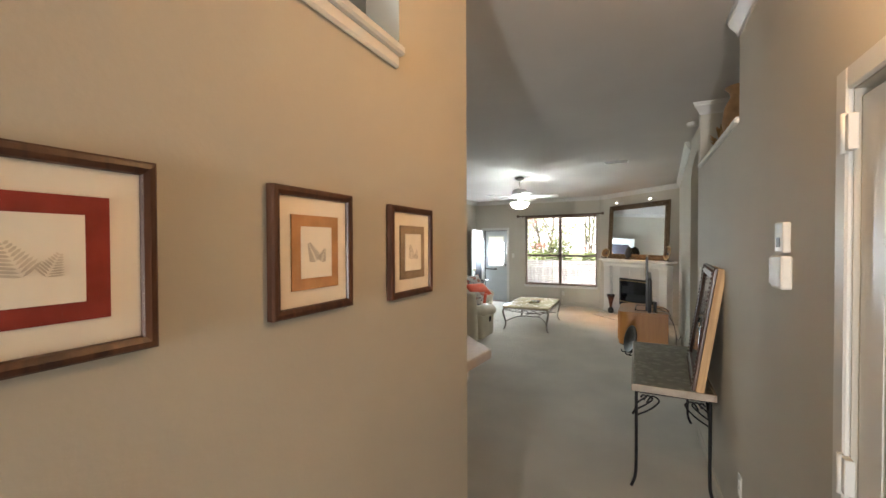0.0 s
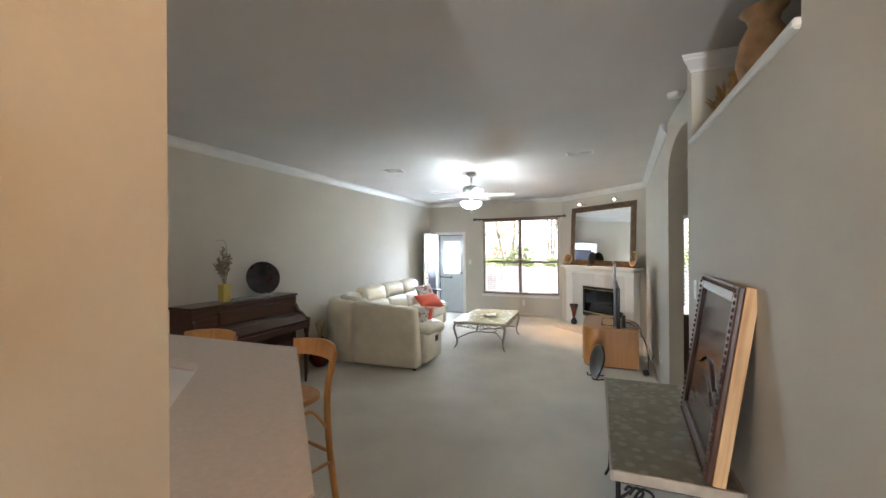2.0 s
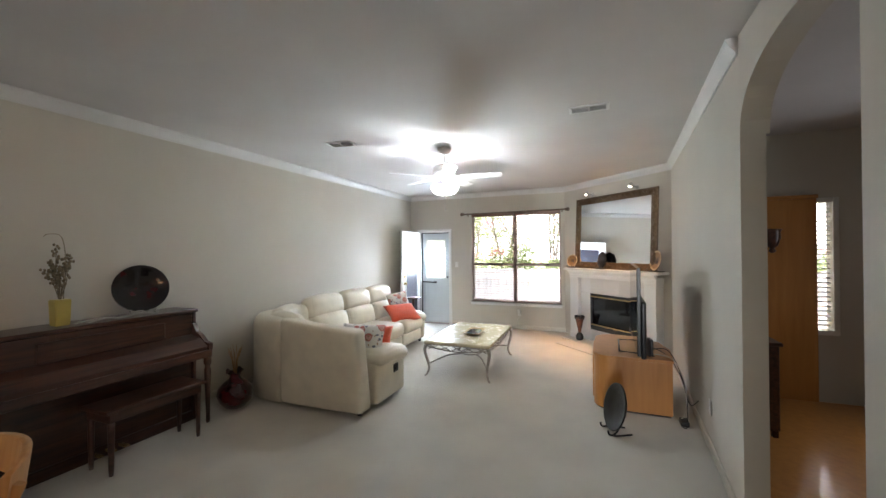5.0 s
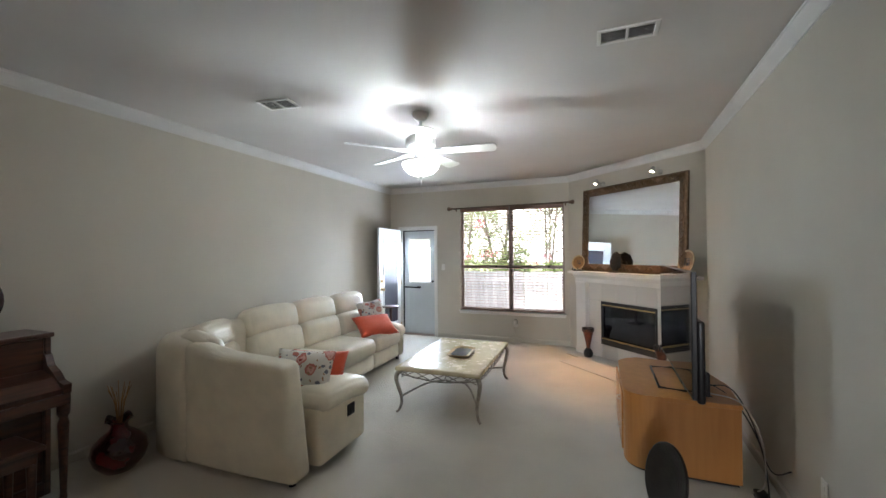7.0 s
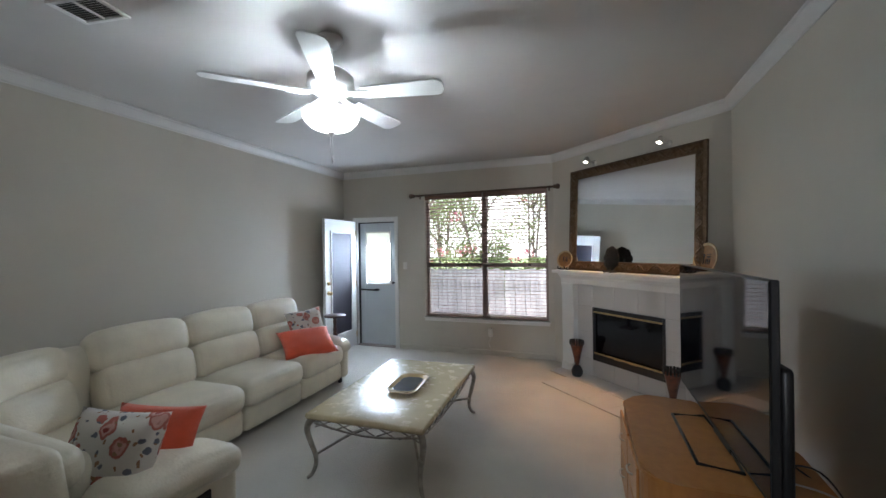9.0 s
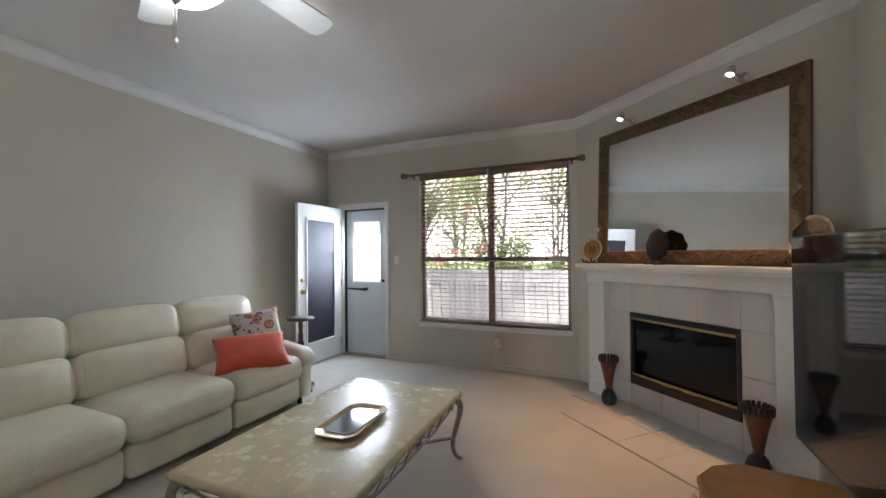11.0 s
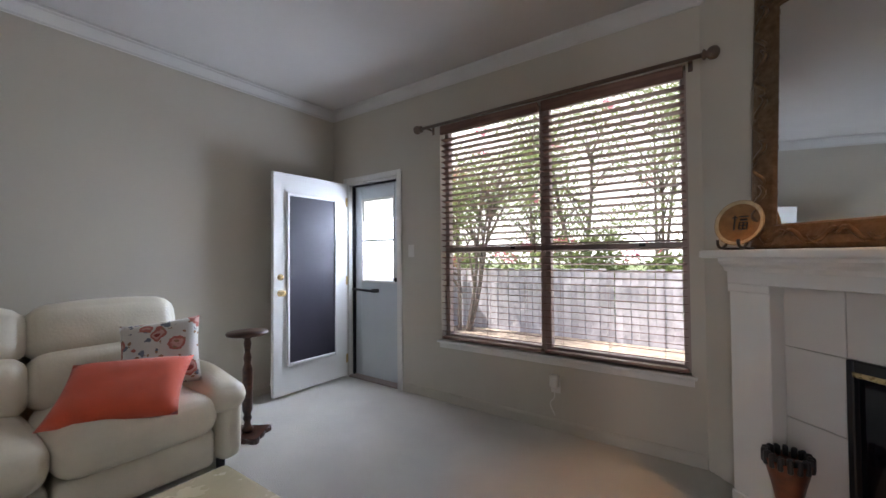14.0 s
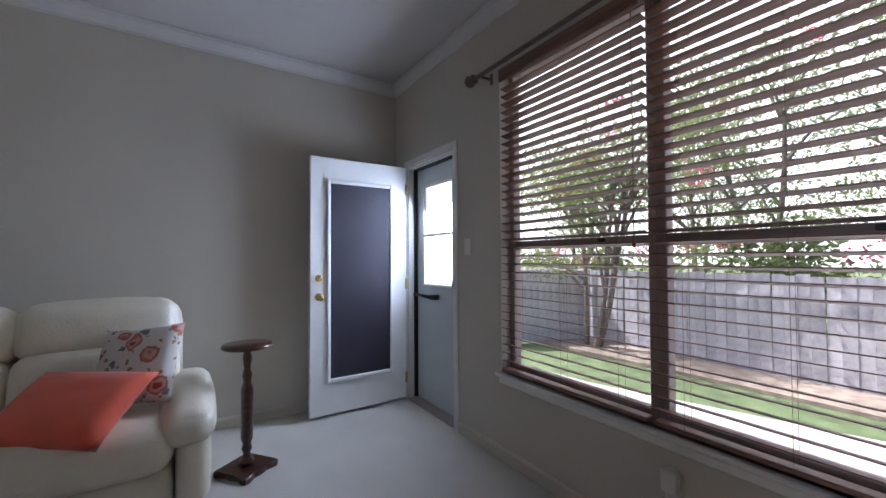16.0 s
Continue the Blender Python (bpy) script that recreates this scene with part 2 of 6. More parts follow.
def wall_run(name, a, b, openings, thick=0.12, z1=ZC, mat=WALL):
    """A wall from a to b, its room side on the right hand, with openings (start, end, foot, head) along it."""
    a, b = Vector((*a, 0)), Vector((*b, 0))
    d = b - a
    m = Matrix.Translation(a) @ Matrix.Rotation(math.atan2(d.y, d.x), 4, "Z")
    bm = bm_new()
    cuts = sorted({0.0, d.length, *[v for o in openings for v in o[:2]]})
    for u0, u1 in zip(cuts, cuts[1:]):
        hole = next((o for o in openings if o[0] <= u0 + 1e-6 and u1 <= o[1] + 1e-6), None)
        if hole is None:
            box(bm, u0, u1, 0, thick, 0, z1, m=m)
        else:
            if hole[2] > 0.01:
                box(bm, u0, u1, 0, thick, 0, hole[2], m=m)
            if hole[3] < z1 - 0.01:
                box(bm, u0, u1, 0, thick, hole[3], z1, m=m)
    bmesh.ops.remove_doubles(bm, verts=bm.verts, dist=1e-5)
    return structure(name, bm, mat, "cream painted plaster wall")


WX0, WX1, WZ0, WZ1 = -2.63, -0.775, 0.535, 2.42
DX0, DX1, DZ1 = -3.86, -3.14, 2.05
wall_run("wall_west", (XL, -0.2), (XL, YW + 0.14), [])
wall_run("wall_north", (XL, YW), (DL[0] + 0.2, YW), [(DX0 - XL, DX1 - XL, 0, DZ1), (WX0 - XL, WX1 - XL, WZ0, WZ1)], 0.14)
wall_run("wall_fireplace", DL, (R2[0] + 0.1, DIAG - R2[0] - 0.1), [])
wall_run("wall_east", (R2[0], R2[1] + 0.1), R1, [])
HD0, HD1 = 0.77, 1.57                   # the closet door in the hall
wall_run("wall_hall_east", (XR0, 2.80), (XR0, Y0), [(2.80 - HD1, 2.80 - HD0, 0, 2.05)])
wall_run("wall_hall_west", (XH, Y0), (XH, 1.705), [(-0.5 - Y0, 1.205 - Y0, 2.205, 2.78)])
wall_run("wall_south", (XR0 + 0.12, Y0), (-6.5, Y0), [(XR0 + 0.12 - 0.55, XR0 + 0.12 + 0.45, 0, 2.05)])
wall_run("wall_kitchen_west", (-6.4, Y0), (-6.4, -0.2), [])
wall_run("wall_kitchen_north", (-6.4, -0.2), (XL, -0.2), [])

# the low part of the hall's right wall, with a ledge along its top and a recess above it
LEDGE, NY0, NY1 = 2.34, 2.80, 4.21
bm = bm_new()
box(bm, XR0, XR0 + 0.12, NY0, NY1, 0, LEDGE - 0.03)
structure("wall_ledge", bm, WALL, "cream half wall with a plant ledge on top")
bm = bm_new()
box(bm, XR0 + 0.12, 1.35, NY0 - 0.12, NY0, 0, ZC)
box(bm, 1.35, 1.47, NY0 - 0.12, NY1 + 0.12, 0, ZC)
box(bm, XR0, 1.35, NY1, NY1 + 0.12, 0, ZC)
structure("wall_recess", bm, WALL, "cream walls around the recess over the plant ledge")
bm = bm_new()
box(bm, XR0 - 0.02, 1.35, NY0, NY1, LEDGE - 0.035, LEDGE, 0.008)
structure("trim_ledge", bm, TRIM, "white painted cap of the plant ledge")

# the arch in the right wall
A0, A1, AR = NY1 + 0.12, R1[1], 2.63
bm = bm_new()
ac, ah = (A0 + A1) / 2, (A1 - A0) / 2
N = 20
pts = [(ac - ah * math.cos(math.pi * i / N), AR - 0.36 * (1 - math.sin(math.pi * i / N) ** 0.8)) for i in range(N + 1)]
for (ya, za), (yb, zb) in zip(pts, pts[1:]):
    q = [bm.verts.new(v) for x in (R1[0], R1[0] + 0.14) for v in ((x, ya, za), (x, yb, zb), (x, yb, ZC), (x, ya, ZC))]
    for f in ((0, 3, 2, 1), (4, 5, 6, 7), (0, 1, 5, 4), (3, 7, 6, 2), (0, 4, 7, 3), (1, 2, 6, 5)):
        bm.faces.new([q[k] for k in f])
structure("wall_arch", bm, WALL, "cream rounded archway between living room and side room")

# the side room behind the arch
wall_run("wall_side_east", (3.2, 9.2), (3.2, 2.6), [])
SW0, SW1 = 1.30, 2.20
wall_run("wall_side_north", (0.95, 8.2), (3.2, 8.2), [(SW0 - 0.95, SW1 - 0.95, 0.75, 2.1)])
wall_run("wall_side_south", (3.2, 4.2), (1.47, 4.2), [])


# ---- mouldings ----
CROWN = [(0, 0.055), (0.010, 0.055), (0.013, 0.07), (0.024, 0.085), (0.042, 0.108), (0.052, 0.122), (0.055, 0.136), (0.060, 0.139), (0.060, 0.155), (0, 0.155)]


def moulding(bm, a, b, profile, z, ma=0.0, mb=0.0):
    """A profile (out from the wall, up) along a wall from a to b with the room on the right hand; ma, mb lengthen or cut the ends per unit out."""
    a, b = Vector((*a, 0)), Vector((*b, 0))
    d = (b - a).normalized()
    o = Vector((d.y, -d.x, 0))
    ra = [bm.verts.new(a + o * u + d * (ma * u) + Vector((0, 0, z + v))) for u, v in profile]
    rb = [bm.verts.new(b + o * u - d * (mb * u) + Vector((0, 0, z + v))) for u, v in profile]
    n = len(profile)
    for i in range(n):
        bm.faces.new((ra[i], rb[i], rb[(i + 1) % n], ra[(i + 1) % n]))
    bm.faces.new(ra)
    bm.faces.new(rb[::-1])


ZT = ZC - 0.157
t22 = math.tan(radians(22.5))
bm = bm_new()
moulding(bm, (XL, 0.0), (XL, YW), CROWN, ZT, 0, 1)
moulding(bm, (XL, YW), DL, CROWN, ZT, 1, t22)
moulding(bm, DL, (R2[0], DIAG - R2[0]), CROWN, ZT, t22, 0.4)
moulding(bm, R2, (R1[0], R1[1] + 0.02), CROWN, ZT, 0.4, 0)
moulding(bm, (XR0, NY1), (1.35, NY1), CROWN, ZT, -1, 0)
moulding(bm, (XR0, NY0), (XR0, 1.0), CROWN, ZT, 0, 0)
structure("trim_crown", bm, CROWNPAINT, "white crown moulding along the ceiling")
BASE = [(0, 0), (0.014, 0), (0.014, 0.065), (0.006, 0.08), (0, 0.08)]
bm = bm_new()
moulding(bm, (XL, 0.0), (XL, YW), BASE, 0.002, 0, 1)
moulding(bm, (XL, YW), (DX0 - 0.06, YW), BASE, 0.002, 1, 0)
moulding(bm, (DX1 + 0.06, YW), DL, BASE, 0.002, 0, t22)
moulding(bm, R2, R1, BASE, 0.002, 0.4, 0)
moulding(bm, (XR0, NY1), (XR0, HD1 + 0.06), BASE, 0.002)
moulding(bm, (XH, 0), (XH, 1.705), BASE, 0.002)
structure("baseboard", bm, WALL, "narrow painted baseboard")


# ---- more materials ----
LEATHER = material("cream_leather", (0.77, 0.71, 0.575), 0.38, var=0.10, scale=5, grain=0.22, grain_scale=70, coat=0.1)
PIANOWOOD = wood("dark_walnut", (0.026, 0.009, 0.006), (0.085, 0.030, 0.016), 0.28, 1.0, 1, 0.25)
BLOND = wood("blond_beech", (0.46, 0.21, 0.065), (0.58, 0.29, 0.095), 0.4, 0.8, 2)
HONEY = wood("honey_oak", (0.40, 0.165, 0.038), (0.48, 0.21, 0.052), 0.32, 0.5, 2, 0.2)
PINE = wood("raw_pine", (0.42, 0.24, 0.10), (0.62, 0.40, 0.20), 0.6, 1.0, 2)
FRAMEWOOD = wood("mahogany_frame", (0.035, 0.012, 0.007), (0.10, 0.04, 0.02), 0.35, 1.5, 2)
BLINDWOOD = wood("brown_blind_slats", (0.16, 0.080, 0.060), (0.28, 0.155, 0.115), 0.38, 1.0, 0)
BRONZEFRAME = material("bronze_window_frame", (0.36, 0.29, 0.26), 0.45, var=0.1, scale=8, grain=0.05)
IRON = material("black_wrought_iron", (0.018, 0.016, 0.016), 0.5, 0.6, var=0.3, scale=30, grain=0.3)
GREYIRON = material("whitewashed_iron", (0.42, 0.38, 0.33), 0.55, 0.2, var=0.3, scale=25, grain=0.3)
BLACK = material("black_plastic", (0.012, 0.012, 0.013), 0.35, var=0.2, scale=10, grain=0.04)
BLACKGLOSS = material("black_glass", (0.006, 0.006, 0.008), 0.05, var=0.1, scale=4, spec=0.35)
CHROME = material("polished_chrome", (0.75, 0.76, 0.78), 0.12, 1.0, var=0.05, scale=10)
BRASS = material("brushed_brass", (0.62, 0.46, 0.22), 0.28, 1.0, var=0.15, scale=20, grain=0.1)
NICKEL = material("brushed_nickel", (0.55, 0.53, 0.50), 0.3, 1.0, var=0.1, scale=20, grain=0.1)
STEEL = material("sink_steel", (0.50, 0.51, 0.52), 0.28, 1.0, var=0.12, scale=14, grain=0.1)
ORANGE = material("coral_orange_cloth", (0.80, 0.115, 0.045), 0.85, var=0.10, scale=9, grain=0.5, grain_scale=300, sheen=0.4)
LAMINATE = material("beige_laminate", (0.52, 0.46, 0.41), 0.35, var=0.08, scale=60, grain=0.04)
WHITEPLASTIC = material("white_plastic", (0.72, 0.70, 0.65), 0.4, var=0.05, scale=8)
FANWHITE = material("white_fan_enamel", (0.78, 0.78, 0.76), 0.35, var=0.04, scale=6)
DARKRED = material("red_black_glaze", (0.085, 0.007, 0.009), 0.14, var=0.95, scale=7, dirt=(0.012, 0.008, 0.010), coat=0.6)
BLACKRED = material("black_glaze_with_red", (0.16, 0.010, 0.012), 0.14, var=0.3, scale=4.5, dirt=(0.009, 0.008, 0.010), coat=0.6)
for node in BLACKRED.node_tree.nodes:
    if node.bl_idname == "ShaderNodeValToRGB":
        node.color_ramp.elements[0].position, node.color_ramp.elements[1].position = 0.50, 0.68
STRAW = material("dry_straw", (0.42, 0.24, 0.09), 0.85, var=0.4, scale=30, grain=0.3)
TERRACOTTA = material("tan_earthenware", (0.46, 0.27, 0.13), 0.7, var=0.35, scale=14, grain=0.4)
MIRRORGLASS = material("mirror_silver", (0.86, 0.88, 0.87), 0.015, 1.0, var=0.01, scale=2)
GOLDLEAF = material("antique_gold_leaf", (0.135, 0.088, 0.05), 0.42, 0.6, var=0.35, scale=30, grain=0.5, grain_scale=60, dirt=(0.14, 0.08, 0.035))
STONETOP = material("cream_travertine", (0.66, 0.57, 0.37), 0.26, var=0.05, scale=7, grain=0.30, grain_scale=14, dirt=(0.63, 0.54, 0.345))
PAPER = material("ivory_mat_board", (0.74, 0.68, 0.58), 0.9, var=0.04, scale=10)
SCREENCLOTH = material("dark_sun_screen", (0.030, 0.026, 0.038), 0.55, var=0.15, scale=3, grain=0.2, grain_scale=400)
RUBBER = material("black_rubber_seal", (0.01, 0.01, 0.011), 0.6, var=0.2, scale=20)
PANE = glass("window_pane")
STORMPANE = glass("hazy_storm_pane", (0.97, 0.98, 1.0), 0.35)
STORMPANE.node_tree.nodes["Principled BSDF"].inputs["IOR"].default_value = 1.3
BOWL = glow("lit_frosted_bowl", (0.93, 0.99, 1.0), 2.0)
bt = BOWL.node_tree
thin = bt.nodes.new("ShaderNodeBsdfTransparent")
both = bt.nodes.new("ShaderNodeMixShader")
both.inputs[0].default_value = 0.32
bt.links.new(bt.nodes["Principled BSDF"].outputs[0], both.inputs[1])
bt.links.new(thin.outputs[0], both.inputs[2])
bt.links.new(both.outputs[0], bt.nodes["Material Output"].inputs["Surface"])
BULB = glow("lit_halogen_bulb", (1.0, 0.88, 0.70), 14.0)


def pillow_cloth():
    """White cloth with scattered coral and grey flower blots."""
    m = bpy.data.materials.new("flowered_cloth")
    m.use_nodes = True
    t = m.node_tree
    b = t.nodes["Principled BSDF"]
    tc = t.nodes.new("ShaderNodeTexCoord")
    col = None
    for scale, size, color, soft_ in ((17.0, 0.26, (0.16, 0.17, 0.21), 0.05), (8.5, 0.37, (0.46, 0.15, 0.12), 0.03), (8.5, 0.25, (0.62, 0.36, 0.31), 0.05), (8.5, 0.13, (0.30, 0.06, 0.05), 0.05), (25.0, 0.20, (0.34, 0.20, 0.12), 0.05)):
        v = t.nodes.new("ShaderNodeTexVoronoi")
        v.inputs["Scale"].default_value = scale
        r = t.nodes.new("ShaderNodeValToRGB")
        r.color_ramp.elements[0].position, r.color_ramp.elements[1].position = size, size + soft_
        r.color_ramp.elements[0].color, r.color_ramp.elements[1].color = (1, 1, 1, 1), (0, 0, 0, 1)
        n = t.nodes.new("ShaderNodeTexNoise")
        n.inputs["Scale"].default_value = 20.0
        add = t.nodes.new("ShaderNodeVectorMath")
        add.operation = "MULTIPLY_ADD"
        add.inputs[1].default_value = (0.05, 0.05, 0.05)
        t.links.new(n.outputs["Color"], add.inputs[0])
        t.links.new(tc.outputs["Object"], add.inputs[2])
        t.links.new(tc.outputs["Object"], n.inputs["Vector"])
        t.links.new(add.outputs[0], v.inputs["Vector"])
        t.links.new(v.outputs["Distance"], r.inputs["Fac"])
        mx = t.nodes.new("ShaderNodeMix")
        mx.data_type = "RGBA"
        mx.inputs["A"].default_value = (0.68, 0.65, 0.60, 1)
        if col is not None:
            t.links.new(col, mx.inputs[6])
        mx.inputs[7].default_value = (*color, 1)
        t.links.new(r.outputs["Color"], mx.inputs[0])
        col = mx.outputs[2]
    t.links.new(col, b.inputs["Base Color"])
    b.inputs["Roughness"].default_value = 0.9
    return m


FLOWERS = pillow_cloth()


def mosaic_stone():
    """Grey-green tabletop stone with pale pebbles set in it."""
    m = material("grey_green_pebble_stone", (0.17, 0.165, 0.125), 0.35, var=0.3, scale=12, grain=0.15)
    t = m.node_tree
    b = t.nodes["Principled BSDF"]
    tc = t.nodes.new("ShaderNodeTexCoord")
    v = t.nodes.new("ShaderNodeTexVoronoi")
    v.inputs["Scale"].default_value = 17.0
    r = t.nodes.new("ShaderNodeValToRGB")
    r.color_ramp.elements[0].position, r.color_ramp.elements[1].position = 0.30, 0.42
    r.color_ramp.elements[0].color, r.color_ramp.elements[1].color = (0.8, 0.8, 0.8, 1), (0, 0, 0, 1)
    mx = t.nodes.new("ShaderNodeMix")
    mx.data_type = "RGBA"
    src = b.inputs["Base Color"].links[0].from_socket
    t.links.new(tc.outputs["Object"], v.inputs["Vector"])
    t.links.new(v.outputs["Distance"], r.inputs["Fac"])
    t.links.new(r.outputs["Color"], mx.inputs[0])
    t.links.new(src, mx.inputs[6])
    mx.inputs[7].default_value = (0.27, 0.265, 0.21, 1)
    t.links.new(mx.outputs[2], b.inputs["Base Color"])
    return m


MOSAIC = mosaic_stone()


# ---- fixed parts of the shell ----
def frame_boards(bm, x0, x1, z0, z1, w, d, y=0.0, foot=True, bevel=0.004):
    """Four (or three) boards round an opening, standing d proud of y towards -y."""
    box(bm, x0 - w, x0, y - d, y, z0, z1 + w, bevel)
    box(bm, x1, x1 + w, y - d, y, z0, z1 + w, bevel)
    box(bm, x0, x1, y - d, y, z1, z1 + w, bevel)
    if foot:
        box(bm, x0 - w, x1 + w, y - d, y, z0 - w, z0, bevel)


bm = bm_new()
box(bm, DX0 - 0.055, DX0, YW - 0.014, YW, 0, DZ1 + 0.055, 0.004)
box(bm, DX1, DX1 + 0.055, YW - 0.014, YW, 0, DZ1 + 0.055, 0.004)
box(bm, DX0, DX1, YW - 0.014, YW, DZ1, DZ1 + 0.055, 0.004)
box(bm, DX0 + 0.001, DX0 + 0.018, YW, YW + 0.13, 0, DZ1, 0.002)
box(bm, DX1 - 0.018, DX1 - 0.001, YW, YW + 0.13, 0, DZ1, 0.002)
box(bm, DX0 + 0.018, DX1 - 0.018, YW, YW + 0.13, DZ1 - 0.018, DZ1 - 0.001, 0.002)
structure("trim_back_door", bm, TRIM, "white painted casing of the back door")
bm = bm_new()
box(bm, DX0 + 0.0185, DX0 + 0.034, YW + 0.05, YW + 0.082, 0.022, DZ1 - 0.034)
box(bm, DX0 + 0.0185, DX1 - 0.0185, YW + 0.05, YW + 0.082, DZ1 - 0.034, DZ1 - 0.0185)
structure("trim_door_seal", bm, RUBBER, "black rubber seal round the back door")
bm = bm_new()
box(bm, DX0 + 0.02, DX1 - 0.02, YW - 0.01, YW + 0.14, 0.002, 0.02, 0.004)
structure("trim_threshold", bm, BRONZEFRAME, "dark metal threshold of the back door")

# the open back door, hinged on its far side
leaf = thing("door_1", pose(DX0 + 0.004, YW - 0.02, 0), "white back door standing open with dark sun screen panel", "door")
tagged(leaf, kind="structure")
LW = 0.83
bm = bm_new()
box(bm, -0.044, 0, -LW, 0, 0.02, 2.045, 0.003)
part("slab", bm, DOORPAINT, leaf)
bm = bm_new()
for y0, y1, z0, z1 in ((-0.70, -0.675, 0.27, 1.87), (-0.16, -0.135, 0.27, 1.87), (-0.675, -0.16, 0.27, 0.30), (-0.675, -0.16, 1.84, 1.87)):
    box(bm, 0.0, 0.016, y0, y1, z0, z1, 0.005)
part("panel_moulding", bm, DOORPAINT, leaf)
bm = bm_new()
box(bm, 0.001, 0.006, -0.674, -0.161, 0.301, 1.839)
part("screen_panel", bm, SCREENCLOTH, leaf, "dark woven sun screen")
for nm, z in (("deadbolt", 1.09), ("door_knob", 0.945)):
    bm = bm_new()
    prof = [(0.030, 0), (0.030, 0.008), (0.012, 0.012), (0.012, 0.03), (0.026, 0.042), (0.028, 0.055), (0.018, 0.066), (0.002, 0.068)] if nm == "door_knob" else [(0.028, 0), (0.028, 0.01), (0.022, 0.016), (0.02, 0.03), (0.002, 0.031)]
    lathe(bm, prof, 16, pose(0.0, -LW + 0.065, z, 0, 90, 0))
    part(nm, bm, BRASS, leaf, "polished brass")
bm = bm_new()
for z in (0.2, 1.02, 1.85):
    box(bm, -0.003, 0.006, -0.012, 0.012, z - 0.045, z + 0.045, 0.002)
part("hinge", bm, BRASS, leaf)

# the closed storm door outside it
storm = thing("door_2", pose(DX0 + 0.02, YW + 0.085, 0.02), "closed white storm door with a glazed upper half", "door")
tagged(storm, kind="structure")
SWD = DX1 - DX0 - 0.04
bm = bm_new()
box(bm, 0, 0.10, 0, 0.03, 0, 2.0, 0.004)
box(bm, SWD - 0.10, SWD, 0, 0.03, 0, 2.0, 0.004)
box(bm, 0.10, SWD - 0.10, 0, 0.03, 1.86, 2.0, 0.004)
box(bm, 0.10, SWD - 0.10, 0.004, 0.028, 0, 0.98)
part("panel", bm, STORMPAINT, storm)
bm = bm_new()
for x0, x1, z0, z1 in ((0.10, 0.125, 0.98, 1.86), (SWD - 0.125, SWD - 0.10, 0.98, 1.86), (0.125, SWD - 0.125, 0.98, 1.005), (0.125, SWD - 0.125, 1.835, 1.86), (0.125, SWD - 0.125, 1.405, 1.43)):
    box(bm, x0, x1, -0.006, 0.03, z0, z1, 0.003)
part("sash", bm, TRIM, storm)
bm = bm_new()
box(bm, 0.12, SWD - 0.12, 0.012, 0.016, 1.0, 1.84)
gl = part("pane", bm, STORMPANE, storm)
gl.visible_shadow = False
bm = bm_new()
tube(bm, [(-0.01, -0.03, 0.905), (0.33, -0.045, 0.895)], 0.014, 10)
box(bm, 0.30, 0.36, -0.055, -0.0, 0.88, 0.92, 0.003)
part("door_closer", bm, BLACK, storm, "black pneumatic closer")
bm = bm_new()
lathe(bm, [(0.012, 0), (0.012, 0.03), (0.02, 0.036), (0.02, 0.05), (0.004, 0.052)], 12, pose(SWD - 0.05, 0, 1.02, 90, 0, 0))
part("latch", bm, BLACK, storm)

# the back window
win = thing("window_1", pose(WX0, YW, WZ0), "wide double window with bronze frames and a white sill", "window")
tagged(win, kind="structure")
WW, WH = WX1 - WX0, WZ1 - WZ0
for i, (a, b) in enumerate(((0.0, WW / 2), (WW / 2, WW))):
    bm = bm_new()
    box(bm, a, a + 0.04, 0.075, 0.135, 0, WH, 0.004)
    box(bm, b - 0.04, b, 0.075, 0.135, 0, WH, 0.004)
    box(bm, a + 0.04, b - 0.04, 0.075, 0.135, 0, 0.045, 0.004)
    box(bm, a + 0.04, b - 0.04, 0.075, 0.135, WH - 0.04, WH, 0.004)
    box(bm, a + 0.04, b - 0.04, 0.07, 0.125, 0.76, 0.81, 0.004)
    part("window_frame", bm, BRONZEFRAME, win)
    for z0, z1, y in ((0.04, 0.77, 0.09), (0.80, WH - 0.035, 0.115)):
        bm = bm_new()
        box(bm, a + 0.035, b - 0.035, y, y + 0.004, z0, z1)
        g = part("pane", bm, PANE, win)
        g.visible_shadow = False
    bm = bm_new()
    box(bm, (a + b) / 2 + 0.18, (a + b) / 2 + 0.22, 0.055, 0.07, 0.785, 0.805, 0.003)
    part("sash_lock", bm, BLACK, win)
bm = bm_new()
box(bm, -0.03, WW + 0.03, -0.035, 0.075, -0.022, 0.0, 0.006)
box(bm, -0.015, WW + 0.015, -0.012, 0, -0.065, -0.022, 0.004)
part("window_sill", bm, TRIM, win)

